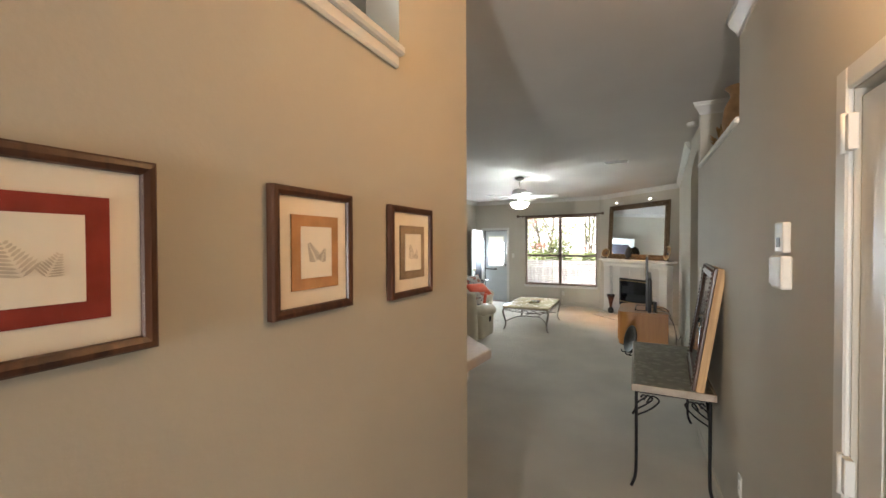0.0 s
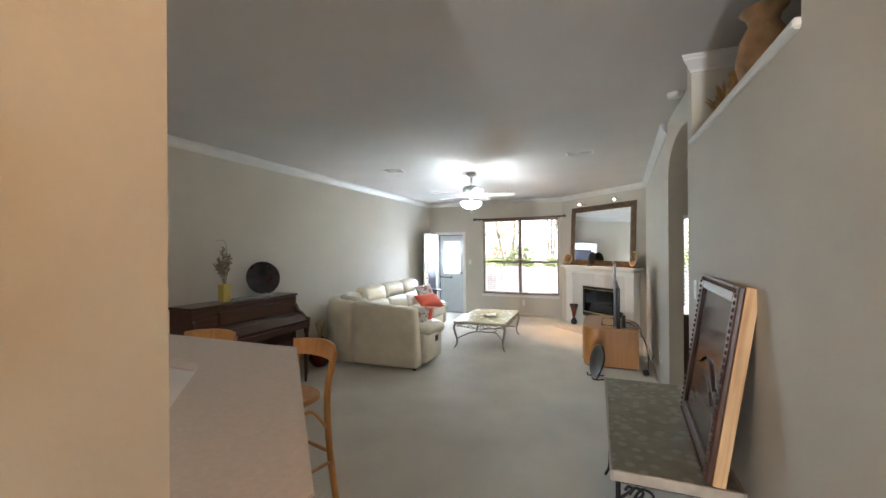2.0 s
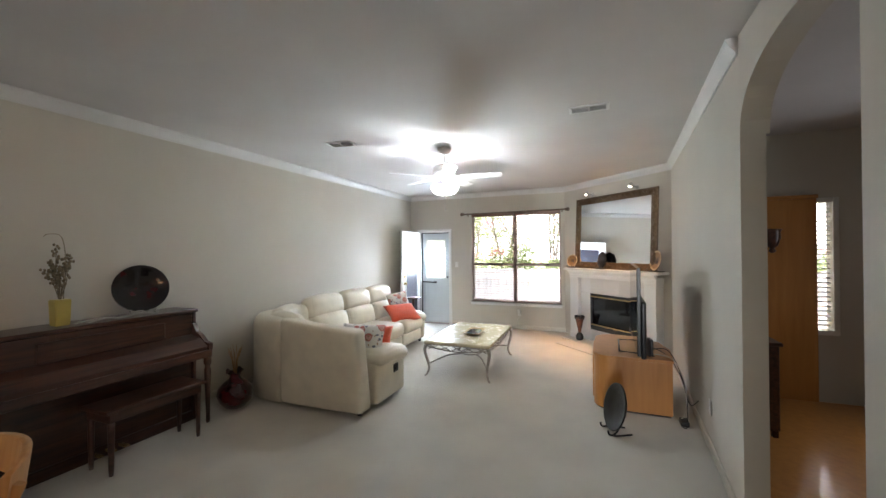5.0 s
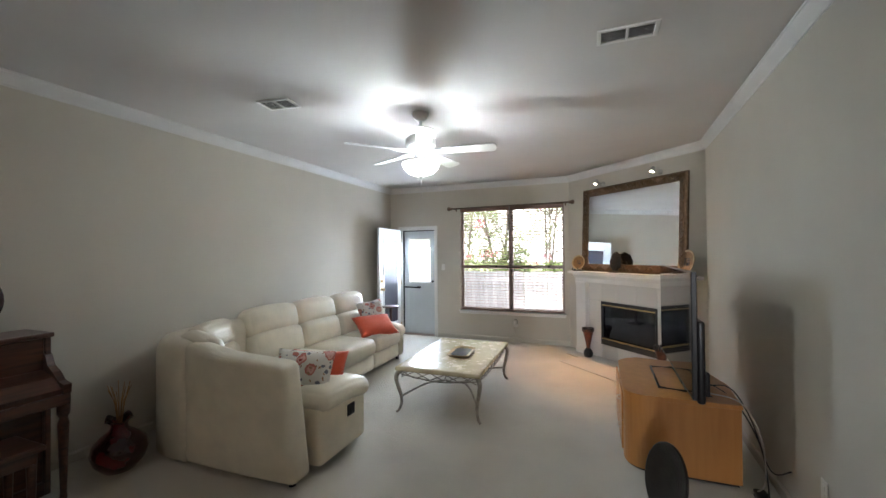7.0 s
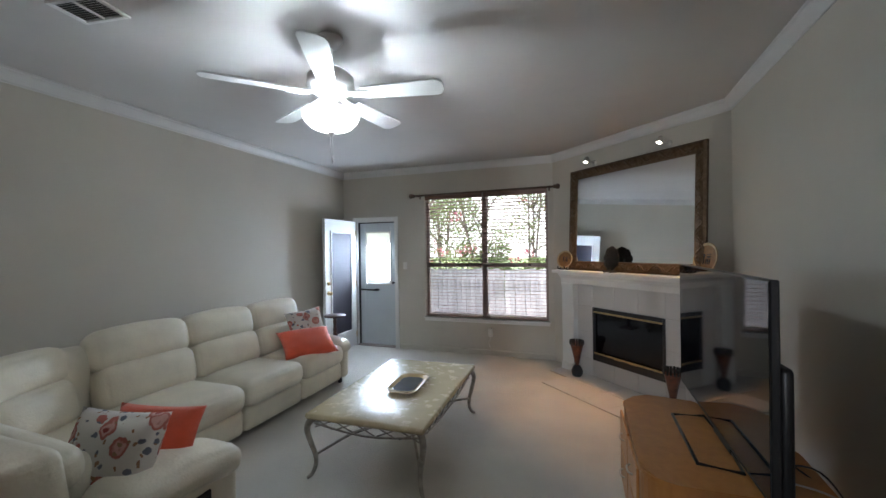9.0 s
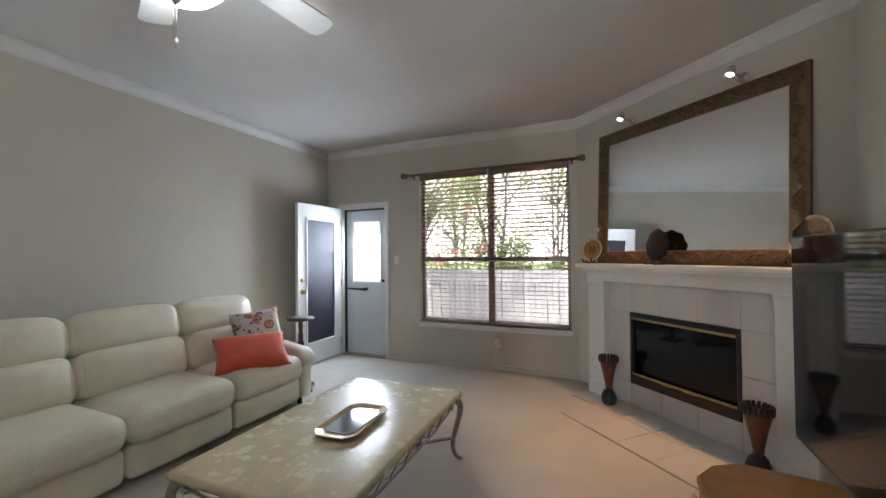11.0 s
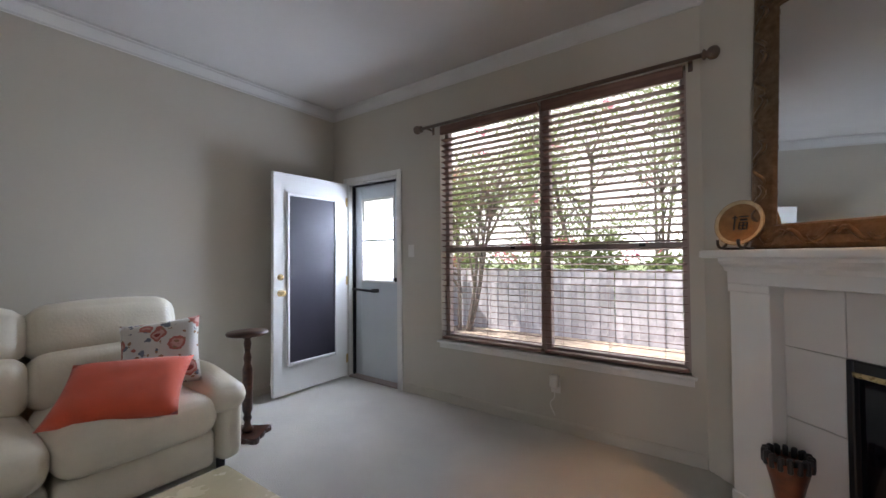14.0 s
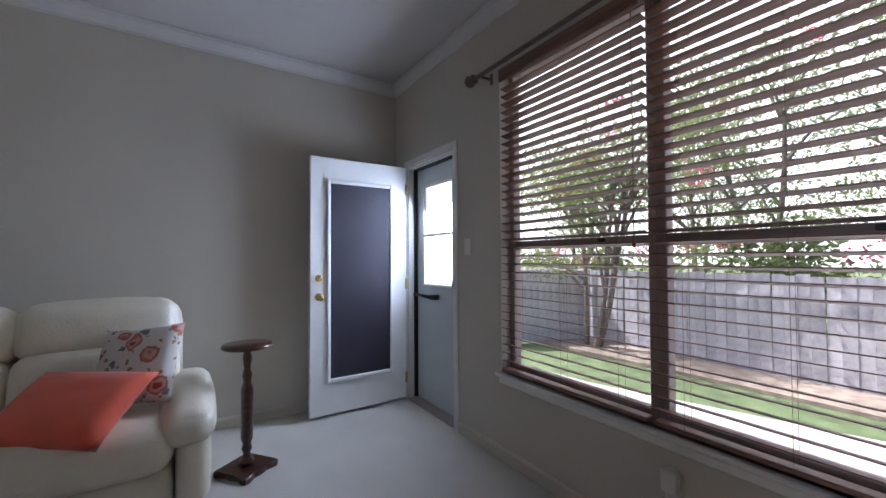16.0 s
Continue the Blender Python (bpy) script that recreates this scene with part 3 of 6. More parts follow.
# wooden blinds, one for each half
PITCH = 0.0495
SLAT = None
for side, (a, b) in enumerate(((WX0 + 0.012, (WX0 + WX1) / 2 - 0.012), ((WX0 + WX1) / 2 + 0.012, WX1 - 0.012))):
    blind = thing("wooden_blind", pose((a + b) / 2, YW + 0.02, WZ0), "brown wooden venetian blind lowered with open slats", "blind", "blinds in the back window")
    hw = (b - a) / 2
    bm = bm_new()
    box(bm, -hw, hw, -0.045, -0.025, WH - 0.085, WH - 0.004, 0.006)
    box(bm, -hw + 0.01, hw - 0.01, -0.025, 0.03, WH - 0.05, WH - 0.006, 0.003)
    part("valance", bm, BLINDWOOD, blind)
    bm = bm_new()
    box(bm, -hw, hw, -0.028, 0.028, 0.012, 0.032, 0.005)
    part("bottom_rail", bm, BLINDWOOD, blind)
    if SLAT is None:
        bm = bm_new()
        box(bm, -hw, hw, -0.025, 0.025, -0.002, 0.002)
        SLAT = mesh_of("slat", bm, BLINDWOOD)
    n = int((WH - 0.14) / PITCH)
    for k in range(n):
        s = new("slat", SLAT)
        s.parent = blind
        s.location = (random.uniform(-0.002, 0.002), 0, 0.075 + k * PITCH)
        s.rotation_euler = (radians(-11 + random.uniform(-1.2, 1.2)), 0, radians(random.uniform(-0.1, 0.1)))
    for x in (-hw * 0.72, 0.0, hw * 0.72):
        bm = bm_new()
        for y in (-0.027, 0.027):
            box(bm, x - 0.0007, x + 0.0007, y - 0.0007, y + 0.0007, 0.03, WH - 0.06)
        part("ladder_cord", bm, BLINDWOOD, blind)
    if side == 0:
        bm = bm_new()
        tube(bm, [(hw - 0.03, -0.05, WH - 0.08), (hw - 0.03, -0.05, 0.79)], 0.0025, 6)
        lathe(bm, [(0.004, 0), (0.009, 0.01), (0.008, 0.03), (0.003, 0.04)], 10, pose(hw - 0.03, -0.05, 0.75))
        part("pull_cord", bm, BLINDWOOD, blind)

# the empty curtain rod
rod = thing("curtain_rod", pose(0, 0, 0), "bronze curtain rod without curtains over the window", "curtain rod")
bm = bm_new()
tube(bm, [(-2.76, YW - 0.09, 2.40), (-0.69, YW - 0.09, 2.415)], 0.014, 12)
RODBRONZE = material("dark_rod_bronze", (0.17, 0.12, 0.09), 0.4, 0.4, var=0.2, scale=12, grain=0.1)
part("rod", bm, RODBRONZE, rod)
for x, sgn, z in ((-2.76, -1, 2.40), (-0.69, 1, 2.415)):
    bm = bm_new()
    lathe(bm, [(0.016, 0), (0.030, 0.008), (0.030, 0.016), (0.018, 0.024), (0.034, 0.038), (0.038, 0.056), (0.034, 0.074), (0.018, 0.086), (0.002, 0.090)], 18, pose(x, YW - 0.09, z, 0, 90 * sgn, 0))
    part("finial", bm, RODBRONZE, rod)
    bm = bm_new()
    tube(bm, [(x - sgn * 0.06, YW, z - 0.01), (x - sgn * 0.06, YW - 0.09, z - 0.012)], 0.008, 8)
    box(bm, x - sgn * 0.06 - 0.012, x - sgn * 0.06 + 0.012, YW - 0.008, YW, z - 0.045, z + 0.03, 0.003)
    part("bracket", bm, RODBRONZE, rod)


def wall_plate(name, m, label, w=0.07, h=0.115, holes=0, category="outlet"):
    t = thing(name, m, label, category)
    bm = bm_new()
    box(bm, -w / 2, w / 2, -0.007, 0, -h / 2, h / 2, 0.003)
    part("plate", bm, WHITEPLASTIC, t)
    for k in range(max(1, holes)):
        bm = bm_new()
        z = (k - (max(1, holes) - 1) / 2) * 0.042
        box(bm, -0.016, 0.016, -0.010, -0.007, z - (0.014 if holes else 0.03), z + (0.014 if holes else 0.03), 0.002)
        part("socket" if holes else "rocker", bm, WHITEPLASTIC, t)
    return t


wall_plate("wall_outlet", pose(-1.61, YW, 0.33), "white duplex power outlet with a plugged-in adapter", holes=2)
wall_plate("light_switch", pose(-2.97, YW, 1.32), "white rocker light switch beside the back door", category="switch")
EA = -90
wall_plate("wall_outlet", pose(XR0, 2.83 - 0.12, 0.40, 0, 0, EA), "white power outlet low on the hall wall", holes=2)
wall_plate("light_switch", pose(XR0, 4.12, 1.40, 0, 0, EA), "white light switch beside the archway", category="switch")
wall_plate("wall_outlet", pose(0.748, 6.56, 0.36, 0, 0, EA - 3), "white power outlet behind the television stand", holes=2)
bm = bm_new()
box(bm, -0.03, 0.03, -0.06, -0.012, -0.04, 0.05, 0.008)
tube(bm, spline([(0, -0.05, -0.04), (0.01, -0.06, -0.10), (-0.03, -0.04, -0.16), (0.0, -0.03, -0.24)]), 0.004, 6)
single("plug_adapter", bm, WHITEPLASTIC, "white plug adapter hanging in the outlet", "adapter", pose(-1.61, YW + 0.002, 0.36))

# thermostat and its neighbour in the hall
th = thing("thermostat", pose(XR0, 2.05, 1.685, 0, 0, EA), "white thermostat with small display on the hall wall", "thermostat")
bm = bm_new()
box(bm, -0.045, 0.045, -0.025, 0, -0.055, 0.055, 0.006, segs=2)
part("housing", bm, WHITEPLASTIC, th)
bm = bm_new()
box(bm, -0.02, 0.02, -0.027, -0.025, -0.035, 0.0)
part("display", bm, BLACK, th, "small grey display")
kp = thing("alarm_keypad", pose(XR0, 2.08, 1.56, 0, 0, EA), "white alarm keypad box under the thermostat", "keypad")
bm = bm_new()
box(bm, -0.02, 0.095, -0.035, 0, -0.06, 0.06, 0.008, segs=2)
part("housing", bm, WHITEPLASTIC, kp)
bm = bm_new()
box(bm, -0.10, -0.022, -0.022, 0, -0.055, 0.05, 0.006, segs=2)
part("cover", bm, WHITEPLASTIC, kp)

# the closet door in the hall
cd = thing("door_3", pose(XR0, HD1, 0, 0, 0, EA), "closed white six-panel closet door with painted hinges", "door")
tagged(cd, kind="structure")
CW = HD1 - HD0
bm = bm_new()
box(bm, 0.004, CW - 0.004, 0.012, 0.05, 0.01, 2.03, 0.002)
part("slab", bm, DOORPAINT, cd)
for x0, x1 in ((0.11, CW / 2 - 0.05), (CW / 2 + 0.05, CW - 0.11)):
    for z0, z1 in ((0.22, 0.86), (1.00, 1.55), (1.66, 1.90)):
        bm = bm_new()
        frame_boards(bm, x0 + 0.016, x1 - 0.016, z0 + 0.016, z1 - 0.016, 0.016, 0.006, 0.012)
        box(bm, x0 + 0.045, x1 - 0.045, 0.006, 0.012, z0 + 0.045, z1 - 0.045, 0.005)
        part("door_panel", bm, DOORPAINT, cd)
bm = bm_new()
box(bm, -0.06, 0.0, -0.016, 0, 0, 2.11, 0.005)
box(bm, CW, CW + 0.06, -0.016, 0, 0, 2.11, 0.005)
box(bm, 0, CW, -0.016, 0, 2.05, 2.11, 0.005)
part("casing", bm, TRIM, cd)
for z in (0.28, 1.08, 1.94):
    bm = bm_new()
    box(bm, -0.018, 0.03, -0.022, -0.002, z - 0.045, z + 0.045, 0.002)
    tube(bm, [(0.004, -0.022, z - 0.05), (0.004, -0.022, z + 0.05)], 0.007, 8)
    part("hinge", bm, TRIM, cd, "painted steel butt hinge")

# entry end of the hall: a glazed front door
fd = thing("door_4", pose(-0.45, Y0 - 0.06, 0), "closed white front door with a tall glass light", "door")
tagged(fd, kind="structure")
bm = bm_new()
for x0, x1, z0, z1 in ((0.0, 0.17, 0, 2.05), (0.83, 1.0, 0, 2.05), (0.17, 0.83, 0, 0.3), (0.17, 0.83, 1.85, 2.05)):
    box(bm, x0, x1, -0.04, 0, z0, z1, 0.002)
part("slab", bm, DOORPAINT, fd)
bm = bm_new()
box(bm, 0.165, 0.835, -0.024, -0.018, 0.295, 1.855)
part("pane", bm, glass("frosted_pane", (0.95, 0.97, 1.0), 0.5), fd)

# white sill of the opening high in the hall's left wall
bm = bm_new()
box(bm, XH - 0.15, XH + 0.03, -0.5, 1.195, 2.205, 2.232, 0.006)
box(bm, XH, XH + 0.016, -0.5, 1.185, 2.168, 2.205, 0.006)
structure("trim_high_sill", bm, TRIM, "white sill of the high opening in the hall wall")


# ---- hall: three framed prints ----
def framed_print(y0, y1, z0, z1, border, ink, label):
    m = pose(XH, (y0 + y1) / 2, (z0 + z1) / 2, 0, 0, 90)
    t = thing("framed_picture", m, label, "picture", "prints along the hall")
    w, h = (y1 - y0) / 2, (z1 - z0) / 2
    fw = 0.019
    bm = bm_new()
    prof = [(0, 0.001), (0, 0.016), (0.003, 0.019), (0.010, 0.020), (0.017, 0.017), (fw, 0.013), (fw, 0.001)]
    ringz = [[bm.verts.new((cx + ix * u, -v, cz + iz * u)) for u, v in prof] for cx, cz, ix, iz in ((-w, -h, 1, 1), (w, -h, -1, 1), (w, h, -1, -1), (-w, h, 1, -1))]
    for k in range(4):
        a, b = ringz[k], ringz[(k + 1) % 4]
        for i in range(len(prof)):
            bm.faces.new((a[i], b[i], b[(i + 1) % len(prof)], a[(i + 1) % len(prof)]))
    part("frame", bm, FRAMEWOOD, t)
    bm = bm_new()
    box(bm, -w + fw, w - fw, -0.010, -0.002, -h + fw, h - fw)
    part("mat_board", bm, PAPER, t)
    mid = material("print_border", border, 0.9, var=0.18, scale=25, grain=0.05)
    bm = bm_new()
    box(bm, -w * 0.58, w * 0.58, -0.013, -0.0105, -h * 0.60, h * 0.58)
    part("print_border", bm, mid, t)
    bm = bm_new()
    box(bm, -w * 0.38, w * 0.38, -0.015, -0.0135, -h * 0.42, h * 0.40)
    part("print_paper", bm, PAPER, t)
    dark = material("print_ink", ink, 0.9, var=0.3, scale=40)
    bm = bm_new()
    rnd = random.Random(int(y0 * 100))
    # two fern fronds, each of slim leaflets along a stem
    for fx, fz, turn, size in ((-0.10, -0.06, rnd.uniform(10, 28), 0.30), (0.14, -0.10, rnd.uniform(-30, -8), 0.21)):
        for k in range(9):
            u = k / 8
            for sgn in (-1, 1):
                a = radians(turn)
                d, reach = size * h * (u - 0.35), size * w * 0.55 * (1 - 0.75 * u)
                x = fx * w - math.sin(a) * d + sgn * math.cos(a) * reach * 0.5
                z = fz * h + math.cos(a) * d + sgn * math.sin(a) * reach * 0.5 + reach * 0.25
                leaf = [(reach * 0.55 * math.cos(q * 1.0472), size * h * 0.045 * math.sin(q * 1.0472)) for q in range(6)]
                prism(bm, leaf, 0, 0.0004, pose(x, -0.0151, z, 90, 0, 0) @ pose(0, 0, 0, 0, 0, turn + sgn * 28))
    part("drawing", bm, dark, t)
    bm = bm_new()
    box(bm, -w + fw, w - fw, -0.0185, -0.0175, -h + fw, h - fw)
    g = part("picture_glass", bm, PANE, t)
    g.visible_shadow = False


framed_print(0.292, 0.550, 1.523, 1.782, (0.25, 0.03, 0.018), (0.60, 0.53, 0.43), "framed print with a red border on the hall wall")
framed_print(0.743, 0.972, 1.521, 1.782, (0.46, 0.24, 0.105), (0.40, 0.36, 0.30), "framed print with an orange-tan border on the hall wall")
framed_print(1.134, 1.376, 1.509, 1.777, (0.26, 0.19, 0.12), (0.55, 0.49, 0.41), "framed print with a brown border on the hall wall")


# ---- hall: console table and the mirror that leans on it ----
con = thing("console_table", pose(0.345, 3.79, 0), "narrow console table with stone top and iron legs", "console table")
CX, CY, CZ = 0.23, 0.625, 0.71
bm = bm_new()
box(bm, -CX, CX, -CY, CY, CZ - 0.035, CZ, 0.006)
part("tabletop", bm, MOSAIC, con, "grey-green pebble stone slab")
bm = bm_new()
for x0, x1, y0, y1 in ((-CX - 0.012, -CX, -CY - 0.012, CY + 0.012), (CX, CX + 0.012, -CY - 0.012, CY + 0.012), (-CX, CX, -CY - 0.012, -CY), (-CX, CX, CY, CY + 0.012)):
    box(bm, x0, x1, y0, y1, CZ - 0.045, CZ + 0.002, 0.003)
part("tabletop_edge", bm, material("stone_edge", (0.36, 0.30, 0.24), 0.5, var=0.2, scale=20, grain=0.2), con, "paler stone edging")
bm = bm_new()
for x in (-CX + 0.02, CX - 0.02):
    box(bm, x - 0.008, x + 0.008, -CY + 0.02, CY - 0.02, CZ - 0.06, CZ - 0.045)
for y in (-CY + 0.02, CY - 0.02):
    box(bm, -CX + 0.02, CX - 0.02, y - 0.008, y + 0.008, CZ - 0.06, CZ - 0.045)
part("apron", bm, IRON, con)
for sx in (-1, 1):
    for sy in (-1, 1):
        x, y = sx * (CX - 0.02), sy * (CY - 0.02)
        bm = bm_new()
        tube(bm, spline([(x, y, CZ - 0.05), (x, y, 0.40), (x, y, 0.16), (x + sx * 0.006, y + sy * 0.004, 0.07), (x + sx * 0.03, y + sy * 0.02, 0.008)]), 0.010, 8)
        part("leg", bm, IRON, con)
        bm = bm_new()
        for k in range(3):
            a = 0.045 + 0.03 * k
            tube(bm, spline([(x - sx * 0.005, y, CZ - 0.07 - a * 1.4), (x - sx * a * 0.8, y, CZ - 0.06 - a), (x - sx * a * 1.3, y, CZ - 0.07 - a * 0.3), (x - sx * a * 0.9, y, CZ - 0.075), (x - sx * a * 0.6, y, CZ - 0.07 - a * 0.5)]), 0.006, 6)
            tube(bm, spline([(x, y - sy * 0.005, CZ - 0.07 - a * 1.4), (x, y - sy * a * 0.8, CZ - 0.06 - a), (x, y - sy * a * 1.3, CZ - 0.07 - a * 0.3), (x, y - sy * a * 0.9, CZ - 0.075)]), 0.006, 6)
        part("scroll_bracket", bm, IRON, con)

tilt = math.degrees(math.atan2(0.115, 0.79))
lm = thing("leaning_picture", pose(0.498, 3.575, CZ + 0.003) @ pose(0, 0, 0, 0, tilt, -4), "glazed picture in dark carved frame leaning on the wall", "picture")
MW, MH = 0.41, 0.80
bm = bm_new()
for y0, y1, z0, z1 in ((-MW, -MW + 0.03, 0, MH), (MW - 0.03, MW, 0, MH), (-MW + 0.03, MW - 0.03, 0, 0.03), (-MW + 0.03, MW - 0.03, MH - 0.03, MH)):
    box(bm, 0.005, 0.05, y0, y1, z0, z1, 0.002)
part("backing_frame", bm, PINE, lm, "raw pine side")
bm = bm_new()
for y0, y1, z0, z1 in ((-MW, -MW + 0.075, 0, MH), (MW - 0.075, MW, 0, MH), (-MW + 0.075, MW - 0.075, 0, 0.075), (-MW + 0.075, MW - 0.075, MH - 0.075, MH)):
    box(bm, -0.018, 0.005, y0, y1, z0, z1, 0.006, segs=2)
part("frame", bm, FRAMEWOOD, lm)
bm = bm_new()
for k in range(26):
    z = 0.04 + k * (MH - 0.08) / 25
    for y in (-MW + 0.022, MW - 0.022):
        lathe(bm, [(0.002, 0), (0.011, 0.002), (0.008, 0.007), (0.001, 0.009)], 7, pose(-0.018, y, z, 0, -90, 0))
for k in range(22):
    y = -MW + 0.04 + k * (2 * MW - 0.08) / 21
    for z in (0.022, MH - 0.022):
        lathe(bm, [(0.002, 0), (0.011, 0.002), (0.008, 0.007), (0.001, 0.009)], 7, pose(-0.018, y, z, 0, -90, 0))
tagged(part("carving", bm, FRAMEWOOD, lm), kind="stuff")
bm = bm_new()
box(bm, -0.006, 0.0, -MW + 0.07, MW - 0.07, 0.07, MH - 0.07)
part("print_sheet", bm, material("taupe_print", (0.085, 0.055, 0.052), 0.10, var=0.25, scale=5), lm)
bm = bm_new()
prism(bm, [(-MW + 0.075, 0.075), (MW - 0.075, 0.075), (MW - 0.075, 0.19), (0.10, 0.17), (-0.10, 0.23), (-MW + 0.075, 0.25)], 0.0065, 0.0075, pose(0, 0, 0) @ Matrix(((0, 0, -1, 0), (1, 0, 0, 0), (0, 1, 0, 0), (0, 0, 0, 1))))
part("printed_floor", bm, material("dark_red_print", (0.06, 0.014, 0.017), 0.10, var=0.3, scale=8), lm, "dark red lower part of the print")
bm = bm_new()
INK = material("maroon_print_ink", (0.05, 0.012, 0.015), 0.15, var=0.3, scale=12)
lounge = spline([(-0.0075, 0.22, 0.34), (-0.0075, 0.12, 0.37), (-0.0075, 0.02, 0.42), (-0.0075, -0.08, 0.43), (-0.0075, -0.17, 0.38), (-0.0075, -0.24, 0.33), (-0.0075, -0.27, 0.345)], 6)
tube(bm, lounge, [0.004 + 0.009 * math.sin(math.pi * i / (len(lounge) - 1)) for i in range(len(lounge))], 8, flat=0.04)
tube(bm, spline([(-0.0075, 0.25, 0.30), (-0.0075, 0.10, 0.335), (-0.0075, -0.10, 0.33), (-0.0075, -0.24, 0.26)], 6), 0.007, 6, flat=0.1)
part("printed_lounge", bm, INK, lm, "curved lounge chair drawn in maroon")


# ---- plant ledge: vases ----
def ledge_vase(x, y, prof, mat, label):
    t = thing("vase", pose(x, y, LEDGE + 0.001), label, "vase")
    bm = bm_new()
    lathe(bm, prof, 24)
    part("body", bm, mat, t)
    return t


v = ledge_vase(0.76, 3.50, [(0.055, 0), (0.085, 0.035), (0.105, 0.15), (0.09, 0.25), (0.055, 0.32), (0.065, 0.355), (0.09, 0.38), (0.082, 0.382), (0.05, 0.34)], TERRACOTTA, "tall tan earthenware vase on the plant ledge")
v = ledge_vase(0.74, 3.80, [(0.04, 0), (0.05, 0.05), (0.045, 0.14), (0.03, 0.20), (0.035, 0.23), (0.03, 0.225), (0.02, 0.18)], STRAW, "slim tan bottle vase on the plant ledge")
bm = bm_new()
rnd = random.Random(4)
for k in range(46):
    a, r, hgt = rnd.uniform(0, 6.28), rnd.uniform(0.02, 0.10), rnd.uniform(0.12, 0.26)
    tube(bm, spline([(0, 0, 0), (r * 0.4 * math.cos(a), r * 0.4 * math.sin(a), hgt * 0.6), (r * math.cos(a), r * math.sin(a), hgt)], 3), [0.003, 0.003, 0.004, 0.007, 0.009, 0.006, 0.002], 5)
single("dried_arrangement", bm, STRAW, "brown dried flower bundle on the plant ledge", "dried flowers", pose(0.75, 4.03, LEDGE + 0.001))
bm = bm_new()
lathe(bm, [(0.055, 0.0), (0.05, -0.03), (0.02, -0.035)], 16)
single("smoke_detector", bm, WHITEPLASTIC, "small white smoke detector on the ceiling", "detector", pose(0.63, 4.82, ZC - 0.001))


# ---- kitchen bar ----
bar = thing("breakfast_bar", pose(0, 0, 0), "raised beige breakfast bar with a cut corner", "counter")
bm = bm_new()
vs = prism(bm, [(-0.51, 1.745), (-0.485, 1.99), (-1.385, 2.93), (-3.9, 2.88), (-3.9, 2.60), (-1.57, 2.555), (-0.80, 1.745)], 1.118, 1.160)
bmesh.ops.bevel(bm, geom=[e for e in bm.edges if abs(e.verts[0].co.z - e.verts[1].co.z) < 1e-4], offset=0.004, segments=2, affect="EDGES")
part("bar_top", bm, LAMINATE, bar)
bm = bm_new()
prism(bm, [(-0.615, 1.745), (-0.59, 1.90), (-1.42, 2.74), (-3.9, 2.70), (-3.9, 2.62), (-1.55, 2.58), (-0.76, 1.76)], 0, 1.118)
part("bar_wall", bm, WALL, bar)
bm = bm_new()
for k, (o, z) in enumerate(((0.04, 1.05), (0.028, 1.00), (0.014, 0.95))):
    box(bm, -0.61, -0.585 + o, 1.80, 1.86, z, z + 0.066, 0.004)
part("corbel", bm, TRIM, bar, "white stepped corbel under the bar top")
cab = thing("kitchen_counter", pose(0, 0, 0), "white lower kitchen counter with a steel sink", "counter")
bm = bm_new()
prism(bm, [(-0.78, 1.73), (-1.56, 2.54), (-3.9, 2.59), (-3.9, 1.98), (-1.80, 1.95), (-1.30, 1.40), (-0.78, 1.40)], 0.885, 0.92)
part("worktop", bm, LAMINATE, cab)
bm = bm_new()
prism(bm, [(-0.80, 1.70), (-1.57, 2.50), (-3.88, 2.54), (-3.88, 2.03), (-1.83, 2.0), (-1.33, 1.45), (-0.80, 1.45)], 0.0, 0.885)
part("cabinet_body", bm, TRIM, cab)
bm = bm_new()
box(bm, -3.88, -1.60, 2.552, 2.575, 0.921, 1.117)
part("backsplash", bm, TILE, cab, "white tiled splashback")
snk = thing("kitchen_sink", pose(-2.42, 2.28, 0.92, 0, 0, 1), "double stainless steel sink set into the counter", "sink")
bm = bm_new()
for x0, x1, y0, y1 in ((-0.40, 0.40, 0.20, 0.27), (-0.40, 0.40, -0.27, -0.22), (-0.40, -0.36, -0.22, 0.20), (0.36, 0.40, -0.22, 0.20), (-0.02, 0.02, -0.22, 0.20)):
    box(bm, x0, x1, y0, y1, 0.001, 0.008, 0.002)
part("rim", bm, STEEL, snk)
# flat plates for the bowls: darker steel stands in for the shade inside
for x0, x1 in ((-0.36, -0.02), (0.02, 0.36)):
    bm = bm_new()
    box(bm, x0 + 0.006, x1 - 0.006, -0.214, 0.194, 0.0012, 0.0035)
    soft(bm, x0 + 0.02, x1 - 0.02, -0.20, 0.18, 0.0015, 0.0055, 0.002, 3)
    part("bowl", bm, material("shaded_bowl_steel", (0.22, 0.23, 0.24), 0.3, 1.0, var=0.3, scale=6), snk)
fau = thing("kitchen_faucet", pose(-2.42, 2.50, 0.928), "chrome single-lever kitchen faucet", "faucet")
bm = bm_new()
lathe(bm, [(0.035, 0), (0.033, 0.012), (0.027, 0.02), (0.026, 0.12), (0.03, 0.135), (0.028, 0.19), (0.01, 0.20)], 20)
part("column", bm, CHROME, fau)
bm = bm_new()
tube(bm, spline([(0, -0.01, 0.11), (-0.03, -0.10, 0.17), (-0.05, -0.19, 0.15), (-0.055, -0.22, 0.10)]), 0.014, 10)
part("spout", bm, CHROME, fau)
bm = bm_new()
tube(bm, spline([(0, 0, 0.19), (-0.04, -0.01, 0.215), (-0.13, -0.02, 0.235)]), [0.012] * 7 + [0.010] * 5 + [0.008], 8)
part("lever", bm, CHROME, fau)
